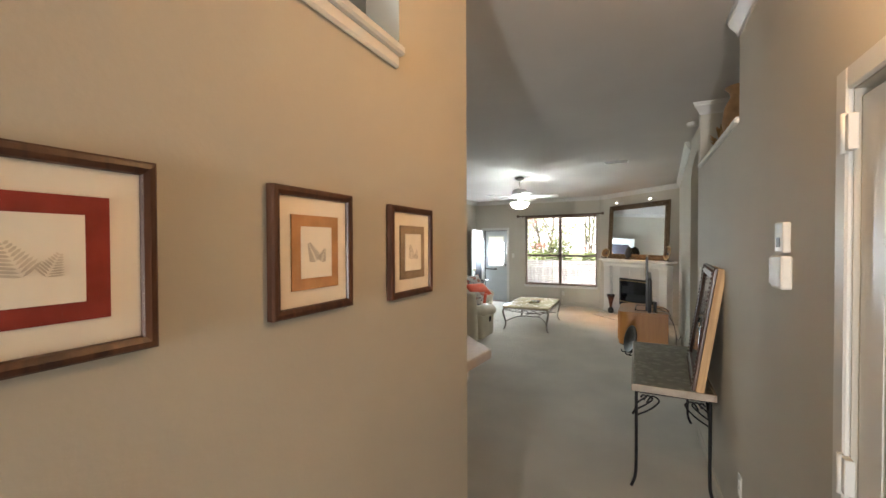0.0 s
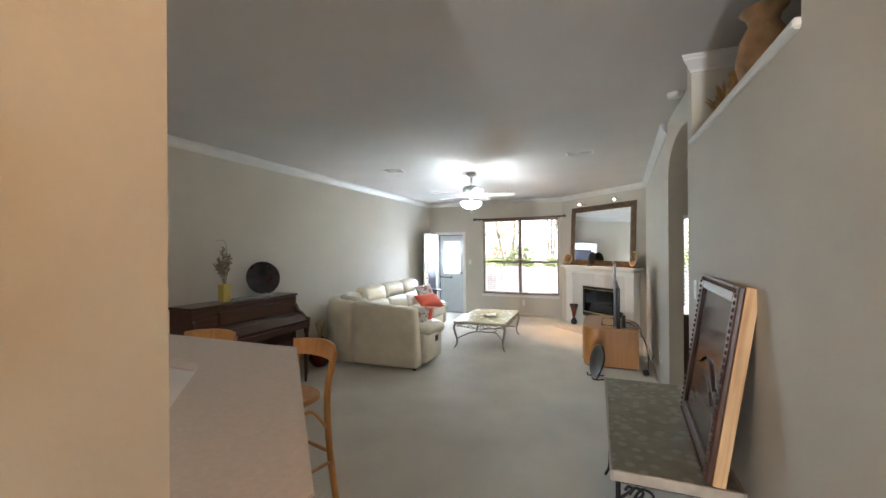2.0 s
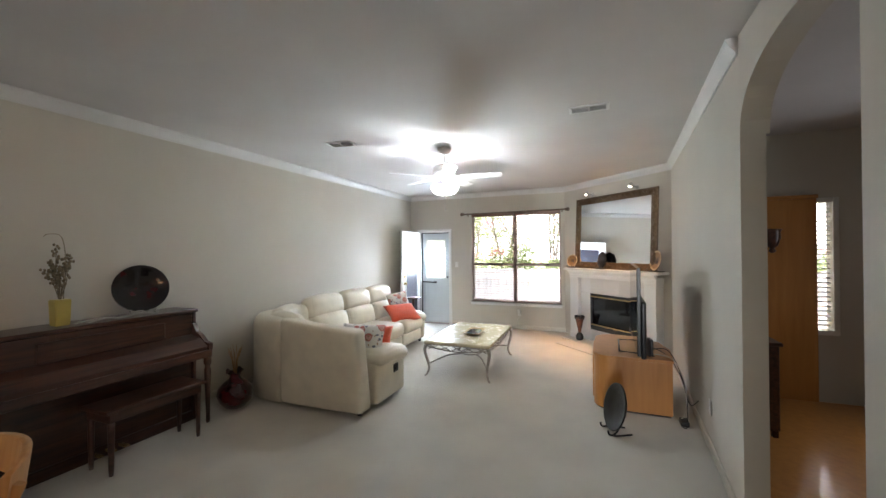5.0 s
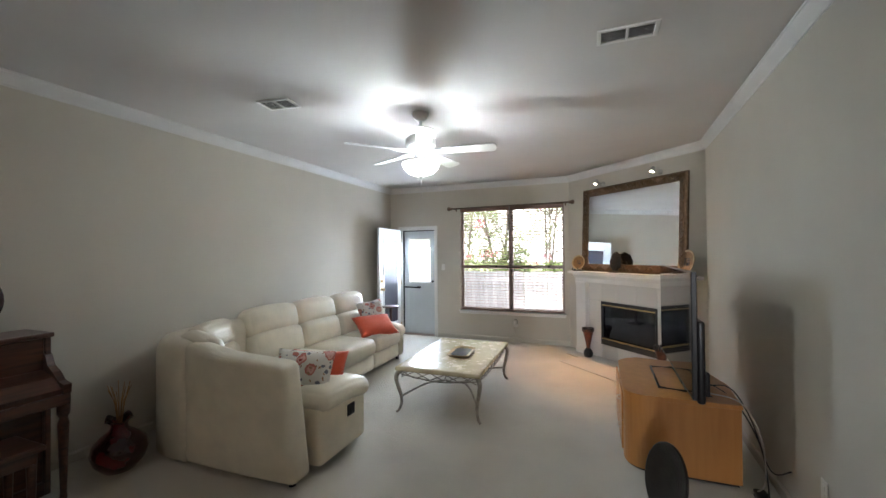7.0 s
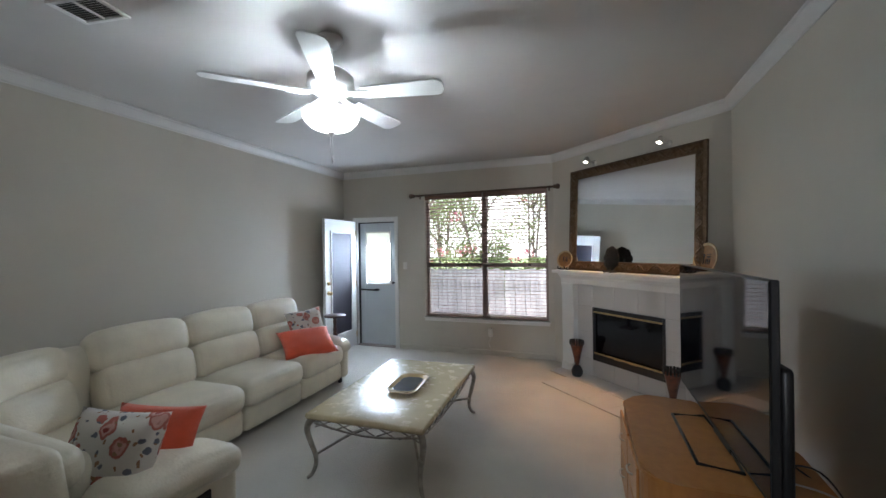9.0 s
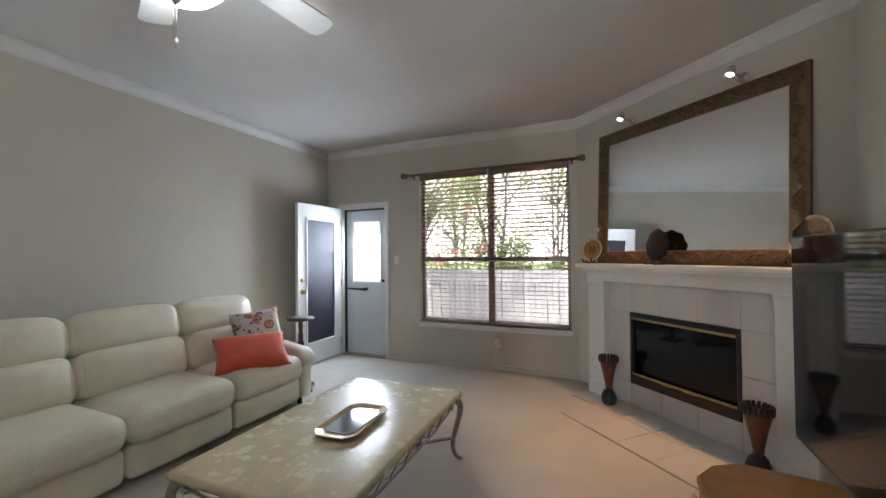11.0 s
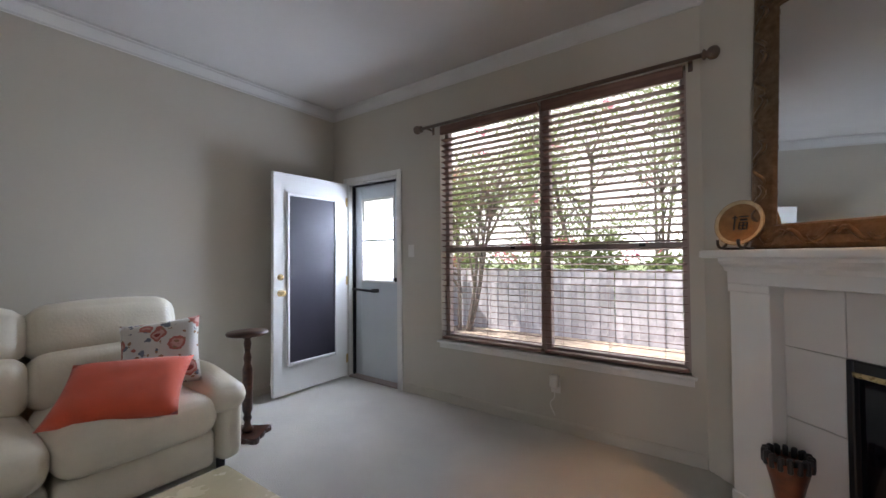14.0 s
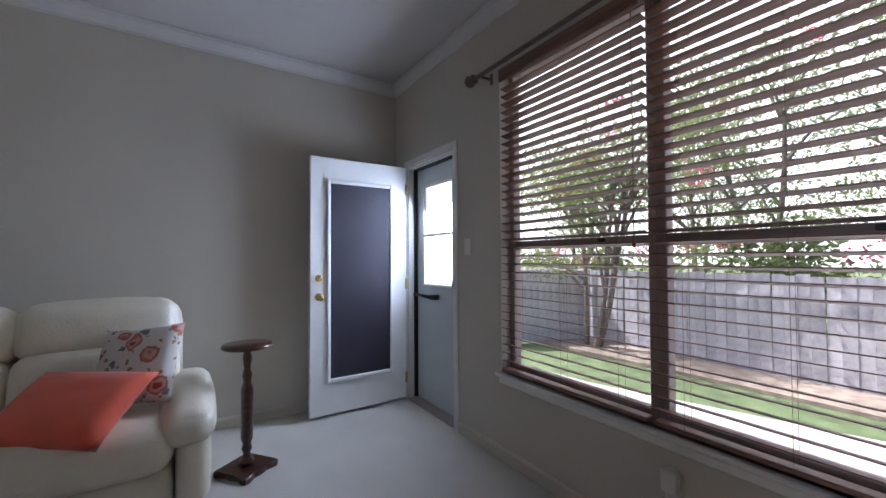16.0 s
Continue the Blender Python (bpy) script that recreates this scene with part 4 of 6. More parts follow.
spr = thing("side_sprayer", pose(-2.18, 2.52, 0.928), "chrome side sprayer beside the faucet", "sprayer")
bm = bm_new()
lathe(bm, [(0.024, 0), (0.022, 0.01), (0.013, 0.016), (0.012, 0.05)], 14)
part("holder", bm, CHROME, spr)
bm = bm_new()
tube(bm, spline([(0, 0, 0.05), (0.0, 0, 0.10), (0.03, 0, 0.135), (0.07, 0, 0.14)]), [0.012] * 6 + [0.011] * 6 + [0.012] * 6 + [0.014], 10)
part("spray_head", bm, CHROME, spr)


# ---- bar stools ----
def bar_stool(m, label):
    t = thing("bar_stool", m, label, "stool", "blond stools at the bar")
    bm = bm_new()
    r = 0.20
    pts = []
    for k in range(28):
        a = 2 * math.pi * k / 28
        c, s = math.cos(a), math.sin(a)
        e = 0.72
        pts.append((0.205 * math.copysign(abs(c) ** e, c) * (1 - 0.06 * s), 0.195 * math.copysign(abs(s) ** e, s)))
    prism(bm, pts, 0.715, 0.748)
    bmesh.ops.bevel(bm, geom=[e for e in bm.edges if abs(e.verts[0].co.z - e.verts[1].co.z) < 1e-4], offset=0.008, segments=2, affect="EDGES")
    part("seat", bm, BLOND, t)
    for sx in (-1, 1):
        bm = bm_new()
        tube(bm, spline([(sx * 0.155, -0.14, 0.715), (sx * 0.175, -0.16, 0.4), (sx * 0.195, -0.18, 0.0)]), 0.017, 8)
        part("front_leg", bm, BLOND, t)
        bm = bm_new()
        tube(bm, spline([(sx * 0.205, 0.235, 0.0), (sx * 0.185, 0.195, 0.4), (sx * 0.18, 0.185, 0.72), (sx * 0.185, 0.215, 0.90), (sx * 0.19, 0.245, 1.0)]), 0.021, 8, flat=0.75)
        part("back_leg", bm, BLOND, t)
        bm = bm_new()
        tube(bm, spline([(sx * 0.17, -0.15, 0.52), (sx * 0.10, -0.11, 0.66), (sx * 0.0, -0.10, 0.705)]), 0.010, 6)
        tube(bm, spline([(sx * 0.18, 0.18, 0.52), (sx * 0.172, 0.05, 0.665), (sx * 0.165, -0.13, 0.55)]), 0.010, 6)
        part("bentwood_brace", bm, BLOND, t)
        bm = bm_new()
        tube(bm, [(sx * 0.186, -0.17, 0.30), (sx * 0.192, 0.20, 0.30)], 0.011, 6)
        part("side_stretcher", bm, BLOND, t)
    for y, z in ((-0.172, 0.26), (0.20, 0.36)):
        bm = bm_new()
        tube(bm, [(-0.185, y, z), (0.185, y, z)], 0.011, 6)
        part("stretcher", bm, BLOND, t)
    bm = bm_new()
    n = 12
    rows = []
    for i in range(n + 1):
        u = -1 + 2 * i / n
        x, y = 0.215 * u, 0.27 - 0.065 * u * u
        d = 0.011
        lift = 0.012 * (1 - u * u)
        rows.append([bm.verts.new(p) for p in ((x, y - d, 0.935), (x, y + d, 0.935), (x, y + d + 0.014, 1.035 + lift), (x, y - d + 0.014, 1.035 + lift))])
    for a, b in zip(rows, rows[1:]):
        for k in range(4):
            bm.faces.new((a[k], a[(k + 1) % 4], b[(k + 1) % 4], b[k])).smooth = k in (0, 2)
    bm.faces.new(rows[0])
    bm.faces.new(rows[-1][::-1])
    part("backrest", bm, BLOND, t)
    return t


st = bar_stool(pose(-1.775, 3.25, 0, 0, 0, -14), "blond bentwood bar stool turned slightly at the bar")
s2 = copy_thing(st, pose(-2.66, 3.245, 0, 0, 0, 12))
tagged(s2, "blond bentwood bar stool pulled up to the bar")


# ---- living room: piano, bench and what stands on it ----
pia = thing("upright_piano", pose(-4.075, 4.05, 0), "dark walnut console piano against the wall, lid closed", "piano")
PY, PH = 1.47, 1.075
bm = bm_new()
box(bm, 0.02, 0.30, 0.03, PY - 0.03, 0.06, PH - 0.03, 0.004)
part("case", bm, PIANOWOOD, pia)
for y in (0.0, PY - 0.03):
    bm = bm_new()
    box(bm, 0.0, 0.33, y, y + 0.03, 0.0, PH - 0.03, 0.004)
    part("side_panel", bm, PIANOWOOD, pia)
bm = bm_new()
box(bm, -0.005, 0.345, -0.012, PY + 0.012, PH - 0.03, PH, 0.007, segs=2)
part("lid", bm, PIANOWOOD, pia)
bm = bm_new()
box(bm, 0.30, 0.325, 0.035, PY - 0.035, 0.82, PH - 0.035, 0.004)
box(bm, 0.325, 0.345, 0.30, PY - 0.30, 0.84, 0.99, 0.006)
part("music_desk", bm, PIANOWOOD, pia)
bm = bm_new()
box(bm, 0.28, 0.56, 0.0, PY, 0.63, 0.70, 0.008, segs=2)
part("key_bed", bm, PIANOWOOD, pia)
bm = bm_new()
vs = prism(bm, [(0.30, 0.70), (0.545, 0.70), (0.55, 0.735), (0.46, 0.80), (0.33, 0.835), (0.30, 0.835)], 0.045, PY - 0.045, Matrix(((1, 0, 0, 0), (0, 0, 1, 0), (0, 1, 0, 0), (0, 0, 0, 1))))
part("fallboard", bm, PIANOWOOD, pia)
for y in (0.0, PY - 0.04):
    bm = bm_new()
    prism(bm, [(0.30, 0.70), (0.56, 0.70), (0.565, 0.76), (0.50, 0.775), (0.44, 0.83), (0.38, 0.86), (0.345, 0.93), (0.30, 0.95)], y, y + 0.04, Matrix(((1, 0, 0, 0), (0, 0, 1, 0), (0, 1, 0, 0), (0, 0, 0, 1))))
    part("cheek", bm, PIANOWOOD, pia)
    bm = bm_new()
    lathe(bm, [(0.016, 0), (0.020, 0.03), (0.017, 0.06), (0.024, 0.30), (0.030, 0.50), (0.022, 0.54), (0.034, 0.57), (0.034, 0.632)], 14, pose(0.515, y + 0.02, 0))
    part("leg", bm, PIANOWOOD, pia)
bm = bm_new()
box(bm, 0.25, 0.33, 0.03, PY - 0.03, 0.0, 0.09, 0.004)
part("toe_rail", bm, PIANOWOOD, pia)
for k in range(3):
    bm = bm_new()
    soft(bm, 0.33, 0.43, PY / 2 - 0.12 + 0.09 * k, PY / 2 - 0.08 + 0.09 * k, 0.045, 0.06, 0.007, 2)
    part("pedal", bm, BRASS, pia)

ben = thing("piano_bench", pose(-3.50, 4.94, 0), "low dark walnut bench pushed up to the piano", "bench")
bm = bm_new()
box(bm, -0.17, 0.17, -0.38, 0.38, 0.455, 0.485, 0.008, segs=2)
part("seat", bm, PIANOWOOD, ben)
bm = bm_new()
box(bm, -0.145, 0.145, -0.35, 0.35, 0.385, 0.455, 0.004)
part("apron", bm, PIANOWOOD, ben)
for sx in (-1, 1):
    for sy in (-1, 1):
        bm = bm_new()
        lathe(bm, [(0.014, 0), (0.017, 0.05), (0.022, 0.33), (0.024, 0.39)], 10, pose(sx * 0.125, sy * 0.33, 0))
        part("leg", bm, PIANOWOOD, ben)

yv = thing("flower_vase", pose(-3.90, 4.55, PH + 0.001), "square yellow vase of bare twigs on the piano", "vase")
bm = bm_new()
prism(bm, [(-0.045, -0.045), (0.045, -0.045), (0.045, 0.045), (-0.045, 0.045)], 0, 0.20)
for v in bm.verts:
    if v.co.z > 0.1:
        v.co.x *= 1.12
        v.co.y *= 1.12
bmesh.ops.bevel(bm, geom=list(bm.edges), offset=0.006, segments=2, affect="EDGES")
part("body", bm, material("yellow_ceramic", (0.52, 0.40, 0.09), 0.35, var=0.15, scale=8), yv)
bm = bm_new()
rnd = random.Random(9)
for k in range(9):
    a, r, hgt = rnd.uniform(0, 6.28), rnd.uniform(0.02, 0.09), rnd.uniform(0.22, 0.46)
    pts = spline([(0, 0, 0.18), (r * 0.6 * math.cos(a), r * 0.6 * math.sin(a), 0.18 + hgt * 0.5), (r * 0.7 * math.cos(a + 0.6), r * 0.7 * math.sin(a + 0.6), 0.18 + hgt * 0.8), (r * math.cos(a + 1), r * math.sin(a + 1), 0.18 + hgt)], 4)
    tube(bm, pts, [0.0035] * (len(pts) - 1) + [0.0012], 5)
    for p in pts[4:]:
        for q in range(2):
            soft(bm, p.x - 0.009, p.x + 0.009, p.y - 0.007, p.y + 0.007, p.z - 0.010, p.z + 0.012, 0.007, 1, m=pose(rnd.uniform(-0.02, 0.02), rnd.uniform(-0.02, 0.02), rnd.uniform(-0.01, 0.015)))
tube(bm, spline([(0.0, 0.02, 0.18), (0.01, 0.03, 0.5), (0.0, 0.01, 0.68), (-0.01, -0.06, 0.70), (-0.01, -0.09, 0.68)], 4), 0.0025, 5)
part("twig_spray", bm, material("budding_twigs", (0.24, 0.19, 0.12), 0.8, var=0.6, scale=40), yv, "bare brown twigs with buds")


def dish_on_stand(m, r, mat, label, lean=14, easel=None, depth=0.05, name="display_plate"):
    """A round dish that stands on edge, its face towards local -y, on a little easel."""
    t = thing(name, m, label, "plate")
    bm = bm_new()
    q = pose(0, 0, 0.02) @ pose(0, 0, 0, -lean, 0, 0) @ pose(0, 0, r, 90, 0, 0)
    lathe(bm, [(0.001, -depth * 0.45), (r * 0.35, -depth * 0.40), (r * 0.75, -depth * 0.1), (r, depth * 0.35), (r, depth * 0.5), (r * 0.96, depth * 0.5), (r * 0.72, depth * 0.12), (r * 0.35, -depth * 0.12), (0.001, -depth * 0.16)], 40, q, cap=False)
    part("dish", bm, mat, t)
    for sx in (-1, 1):
        bm = bm_new()
        x = sx * r * 0.42
        tube(bm, spline([(x * 0.75, 0.02 + 0.30 * r, r * 1.05), (x * 0.9, 0.02, 0.06), (x, -0.03, 0.012), (x, -0.065, 0.02), (x, -0.072, 0.05)]), 0.006 + r * 0.012, 6)
        tube(bm, spline([(x, -0.03, 0.012), (x * 1.05, 0.0, 0.006), (x * 0.8, 0.07 + r * 0.35, 0.006)]), 0.006 + r * 0.012, 6)
        part("easel_leg", bm, easel or IRON, t)
    return t


dish_on_stand(pose(-3.91, 5.13, PH + 0.001, 0, 0, 68), 0.212, BLACKRED, "large black and red glazed dish on an easel", 12, NICKEL)
scr = thing("wire_scroll", pose(-3.845, 4.92, PH + 0.001), "pewter wire scrollwork rack lying on the piano lid", "rack")
for k, (o, ln) in enumerate(((0.0, 0.62), (0.05, 0.50))):
    bm = bm_new()
    tube(bm, spline([(o, -ln / 2, 0.006), (o + 0.01, -ln / 4, 0.022), (o, 0.0, 0.008), (o + 0.01, ln / 4, 0.026), (o, ln / 2, 0.006)], 6), 0.005, 6)
    part("rail", bm, NICKEL, scr)
for k in range(5):
    y = -0.24 + 0.12 * k
    bm = bm_new()
    tube(bm, spline([(0.0, y - 0.05, 0.008), (0.03, y - 0.02, 0.04), (0.05, y + 0.03, 0.045), (0.03, y + 0.05, 0.02), (0.015, y + 0.02, 0.015)], 5), 0.004, 6)
    part("curl", bm, NICKEL, scr)
fv = thing("floor_vase", pose(-3.63, 5.86, 0.001), "round black and red glazed floor vase", "vase")
bm = bm_new()
lathe(bm, [(0.07, 0), (0.10, 0.012), (0.155, 0.08), (0.175, 0.15), (0.16, 0.21), (0.11, 0.265), (0.062, 0.30), (0.050, 0.33), (0.062, 0.365), (0.085, 0.385), (0.078, 0.383), (0.045, 0.34), (0.05, 0.29)], 36)
for v in bm.verts:
    if v.co.z > 0.375:
        v.co.z += 0.02 * math.sin(math.atan2(v.co.y, v.co.x) * 4)
part("body", bm, DARKRED, fv)
bm = bm_new()
for k in range(12):
    a = k * 0.55
    tube(bm, [(0.01 * math.cos(a), 0.01 * math.sin(a), 0.33), (0.03 * math.cos(a), 0.03 * math.sin(a), 0.50), (0.07 * math.cos(a), 0.07 * math.sin(a), 0.62 + 0.03 * math.sin(3 * a))], 0.0025, 4)
part("dry_stems", bm, STRAW, fv)


# ---- living room: the sectional sofa ----
sofa = thing("sectional_sofa", pose(0, 0, 0), "cream leather reclining sectional sofa with rounded corner", "sofa")


def sweep(bm, path, prof):
    """A closed profile (out, up) swept along a flat path; out points to the left hand of the way."""
    pts = [Vector((*p, 0)) for p in path]
    rings = []
    for i, p in enumerate(pts):
        d = (pts[min(i + 1, len(pts) - 1)] - pts[max(i - 1, 0)]).normalized()
        o = Vector((-d.y, d.x, 0))
        rings.append([bm.verts.new(p + o * u + Vector((0, 0, v))) for u, v in prof])
    n = len(prof)
    for a, b in zip(rings, rings[1:]):
        for k in range(n):
            bm.faces.new((a[k], a[(k + 1) % n], b[(k + 1) % n], b[k])).smooth = True
    bm.faces.new(rings[0])
    bm.faces.new(rings[-1][::-1])


def back_profile(h, w):
    """The outer shell of the back: upright outside, rolled over at the top."""
    return [(0, 0.03), (w, 0.03), (w, h - 0.10), (w - 0.02, h - 0.04), (w - 0.06, h - 0.008), (w * 0.5, h), (0.05, h - 0.008), (0.015, h - 0.05), (0.0, h - 0.13)]


CRN = [(-3.38 - 0.56 * math.sin(a), 6.62 - 0.56 * math.cos(a)) for a in (radians(x) for x in range(0, 91, 9))]
bm = bm_new()
soft(bm, -3.215, -2.205, 6.045, 6.24, 0.03, 0.925, 0.05, 8, 0.006)
for v in bm.verts:
    f = min(1, max(0, (v.co.x + 3.215) / 1.01))
    if v.co.z > 0.3:
        v.co.z -= 0.055 * f * (v.co.z - 0.3) / 0.6
    v.co.y += 0.035 * f * f - 0.12 * min(1, 2 * f) * max(0, v.co.z) / 0.9
part("end_back", bm, LEATHER, sofa)
bm = bm_new()
sweep(bm, ([(-3.205, 6.06), (-3.30, 6.06)] + CRN + [(-3.94, 6.80), (-3.94, 7.05)])[::-1], [(u, v) for u, v in back_profile(0.915, 0.24)])
part("corner_back", bm, LEATHER, sofa)
bm = bm_new()
sweep(bm, [(-3.94, 7.055), (-3.94, 8.0), (-3.94, 9.22)][::-1], [(u, v) for u, v in back_profile(0.86, 0.14)])
part("long_back", bm, LEATHER, sofa)
# the long side: three seats
Y3 = [7.06, 7.78, 8.50, 9.20]
for k in range(3):
    y0, y1 = Y3[k] + 0.005, Y3[k + 1] - 0.005
    bm = bm_new()
    soft(bm, -3.70, -3.035, y0, y1, 0.05, 0.27, 0.05, 4, 0.006)
    part("foot_panel", bm, LEATHER, sofa)
    bm = bm_new()
    soft(bm, -3.72, -2.99, y0, y1, 0.25, 0.475, 0.085, 6, 0.022)
    part("seat_cushion", bm, LEATHER, sofa)
    m = pose(-3.62, 0, 0.44, 0, -13, 0)
    bm = bm_new()
    soft(bm, -0.13, 0.11, y0 + 0.005, y1 - 0.005, 0.0, 0.31, 0.07, 5, 0.03, m)
    part("lower_back_cushion", bm, LEATHER, sofa)
    bm = bm_new()
    soft(bm, -0.16, 0.085, y0 - 0.004, y1 + 0.004, 0.275, 0.575, 0.085, 6, 0.028, m)
    part("head_cushion", bm, LEATHER, sofa)
# far arm
bm = bm_new()
soft(bm, -3.80, -3.03, 9.205, 9.35, 0.05, 0.43, 0.06, 4, 0.01)
part("arm_panel", bm, LEATHER, sofa)
bm = bm_new()
soft(bm, -3.78, -3.0, 9.14, 9.37, 0.40, 0.56, 0.076, 5, 0.02)
for v in bm.verts:
    v.co.z -= 0.06 * max(0, v.co.x + 3.4) / 0.4
part("arm_pad", bm, LEATHER, sofa)
# corner wedge
bm = bm_new()
prism(bm, [(-3.72, 7.055), (-3.72, 6.65), (-3.60, 6.42), (-3.40, 6.29), (-2.98, 6.29), (-2.98, 6.92), (-3.03, 7.055)], 0.06, 0.45)
bmesh.ops.bevel(bm, geom=[e for e in bm.edges if min(v.co.z for v in e.verts) > 0.4], offset=0.05, segments=3, affect="EDGES")
part("corner_seat", bm, LEATHER, sofa)
for a, dx, dy in ((20, -3.28, 6.36), (68, -3.63, 6.72)):
    bm = bm_new()
    m = pose(dx, dy, 0.42, 0, 0, -a) @ pose(0, 0, 0, 12, 0, 0)
    soft(bm, -0.27, 0.27, -0.10, 0.10, 0.0, 0.31, 0.08, 5, 0.03, m)
    part("lower_back_cushion", bm, LEATHER, sofa)
    bm = bm_new()
    soft(bm, -0.28, 0.28, -0.12, 0.09, 0.28, 0.53, 0.08, 5, 0.025, m)
    part("head_cushion", bm, LEATHER, sofa)
# near end seat, with its back to the hall
bm = bm_new()
soft(bm, -2.97, -2.43, 6.26, 6.90, 0.05, 0.27, 0.05, 4, 0.006)
part("foot_panel", bm, LEATHER, sofa)
bm = bm_new()
soft(bm, -2.975, -2.42, 6.25, 6.95, 0.25, 0.475, 0.085, 6, 0.022)
part("seat_cushion", bm, LEATHER, sofa)
m = pose(0, 6.335, 0.44, 12, 0, 0)
bm = bm_new()
soft(bm, -2.97, -2.44, -0.09, 0.11, 0.0, 0.26, 0.07, 5, 0.03, m)
part("lower_back_cushion", bm, LEATHER, sofa)
bm = bm_new()
soft(bm, -2.975, -2.30, -0.20, 0.02, 0.20, 0.42, 0.08, 6, 0.02, m)
for v in bm.verts:
    if v.co.z > 0.75:
        v.co.z -= 0.06 * max(0, v.co.x + 2.975) * (v.co.z - 0.75) / 0.1
part("head_cushion", bm, LEATHER, sofa)
bm = bm_new()
soft(bm, -2.42, -2.165, 6.30, 6.90, 0.045, 0.50, 0.05, 5, 0.008)
part("arm_panel", bm, LEATHER, sofa)
bm = bm_new()
soft(bm, -2.43, -2.10, 6.29, 6.89, 0.44, 0.60, 0.075, 6, 0.022)
for v in bm.verts:
    v.co.z -= 0.05 * max(0, v.co.y - 6.6) / 0.3
part("arm_pad", bm, LEATHER, sofa)
bm = bm_new()
box(bm, -2.166, -2.152, 6.62, 6.715, 0.30, 0.39, 0.004)
box(bm, -2.153, -2.146, 6.645, 6.695, 0.32, 0.37, 0.004)
part("recliner_latch", bm, BLACK, sofa, "black recliner release latch")
for x, y in ((-2.28, 6.15), (-2.28, 6.80), (-3.1, 9.24), (-3.75, 9.24), (-3.85, 7.0), (-3.3, 6.2)):
    bm = bm_new()
    lathe(bm, [(0.025, 0), (0.025, 0.06)], 10, pose(x, y, 0))
    part("foot", bm, BLACK, sofa)


def pillow(m, w, h, d, mat, label):
    """A stuffed cushion with drawn-out corners, flat side towards local y."""
    bm = bm_new()
    n = 14
    front, back = {}, {}
    rnd = random.Random(int(w * 1000 + h * 77))
    for i in range(n + 1):
        for j in range(n + 1):
            u, v = -1 + 2 * i / n, -1 + 2 * j / n
            pin = 1 - 0.07 * (1 - u * u) * abs(v) ** 3, 1 - 0.07 * (1 - v * v) * abs(u) ** 3
            t = (1 - u ** 4) * (1 - v ** 4)
            wr = 0.006 * noise.noise(Vector((u * 3, v * 3, w * 10)))
            x, z = u * w / 2 * pin[1], v * h / 2 * pin[0]
            front[i, j] = bm.verts.new((x, -d / 2 * t ** 0.6 - wr * t, z))
            edge = i in (0, n) or j in (0, n)
            back[i, j] = front[i, j] if edge else bm.verts.new((x, d / 2 * t ** 0.6 + wr * t, z))
    for i in range(n):
        for j in range(n):
            bm.faces.new((front[i, j], front[i + 1, j], front[i + 1, j + 1], front[i, j + 1])).smooth = True
            bm.faces.new((back[i, j], back[i, j + 1], back[i + 1, j + 1], back[i + 1, j])).smooth = True
    return single("throw_pillow", bm, mat, label, "pillow", m, "pillows on the sofa")


pillow(pose(-3.21, 8.80, 0.575, -58, 0, 57), 0.57, 0.42, 0.14, ORANGE, "plain coral-orange pillow lying on the far sofa seat")
pillow(pose(-3.40, 9.03, 0.69, -26, -6, 60), 0.42, 0.42, 0.14, FLOWERS, "flowered pillow leaning on the far sofa back")
pillow(pose(-2.45, 6.45, 0.655, -24, 0, 10), 0.50, 0.38, 0.14, FLOWERS, "flowered pillow propped on the near sofa seat")
pillow(pose(-2.47, 6.64, 0.615, -26, 0, 12), 0.50, 0.36, 0.13, ORANGE, "plain coral-orange pillow on the near sofa seat")


# ---- living room: coffee table ----
ct = thing("coffee_table", pose(-1.765, 8.17, 0, 0, 0, 1), "coffee table with cream stone top and curled iron legs", "coffee table")
TX, TY, TZ = 0.44, 0.70, 0.462
bm = bm_new()
soft(bm, -TX, TX, -TY, TY, TZ - 0.045, TZ, 0.02, 8)
for v in bm.verts:
    if v.co.z > TZ - 0.01:
        v.co.z += 0.002 * noise.noise(Vector((v.co.x * 6, v.co.y * 6, 0)))
part("tabletop", bm, STONETOP, ct)
for sx in (-1, 1):
    for sy in (-1, 1):
        x, y = sx * (TX - 0.05), sy * (TY - 0.06)
        bm = bm_new()
        d = Vector((sx, sy, 0)).normalized()
        path = [Vector((x, y, z)) + d * o for o, z in ((0.0, TZ - 0.045), (0.045, 0.385), (0.055, 0.33), (0.03, 0.24), (0.005, 0.16), (0.0, 0.09), (0.025, 0.03), (0.06, 0.006))]
        tube(bm, spline(path), [0.024 - 0.0003 * i for i in range(43)], 8)
        part("leg", bm, GREYIRON, ct)
bm = bm_new()
for sx in (-1, 1):
    x = sx * (TX - 0.045)
    tube(bm, [(x, -TY + 0.07, TZ - 0.052), (x, TY - 0.07, TZ - 0.052)], 0.007, 6)
    tube(bm, spline([(x, -TY + 0.06, 0.375), (x, -0.3, 0.335), (x, 0.3, 0.335), (x, TY - 0.06, 0.375)]), 0.007, 6)
    for k in range(9):
        y = -TY + 0.12 + k * (2 * TY - 0.24) / 8
        for s in (-1, 1):
            tube(bm, [(x, max(-TY + .07, min(TY - .07, y - s * 0.075)), TZ - 0.055), (x, max(-TY + .07, min(TY - .07, y + s * 0.075)), 0.345)], 0.005, 5)
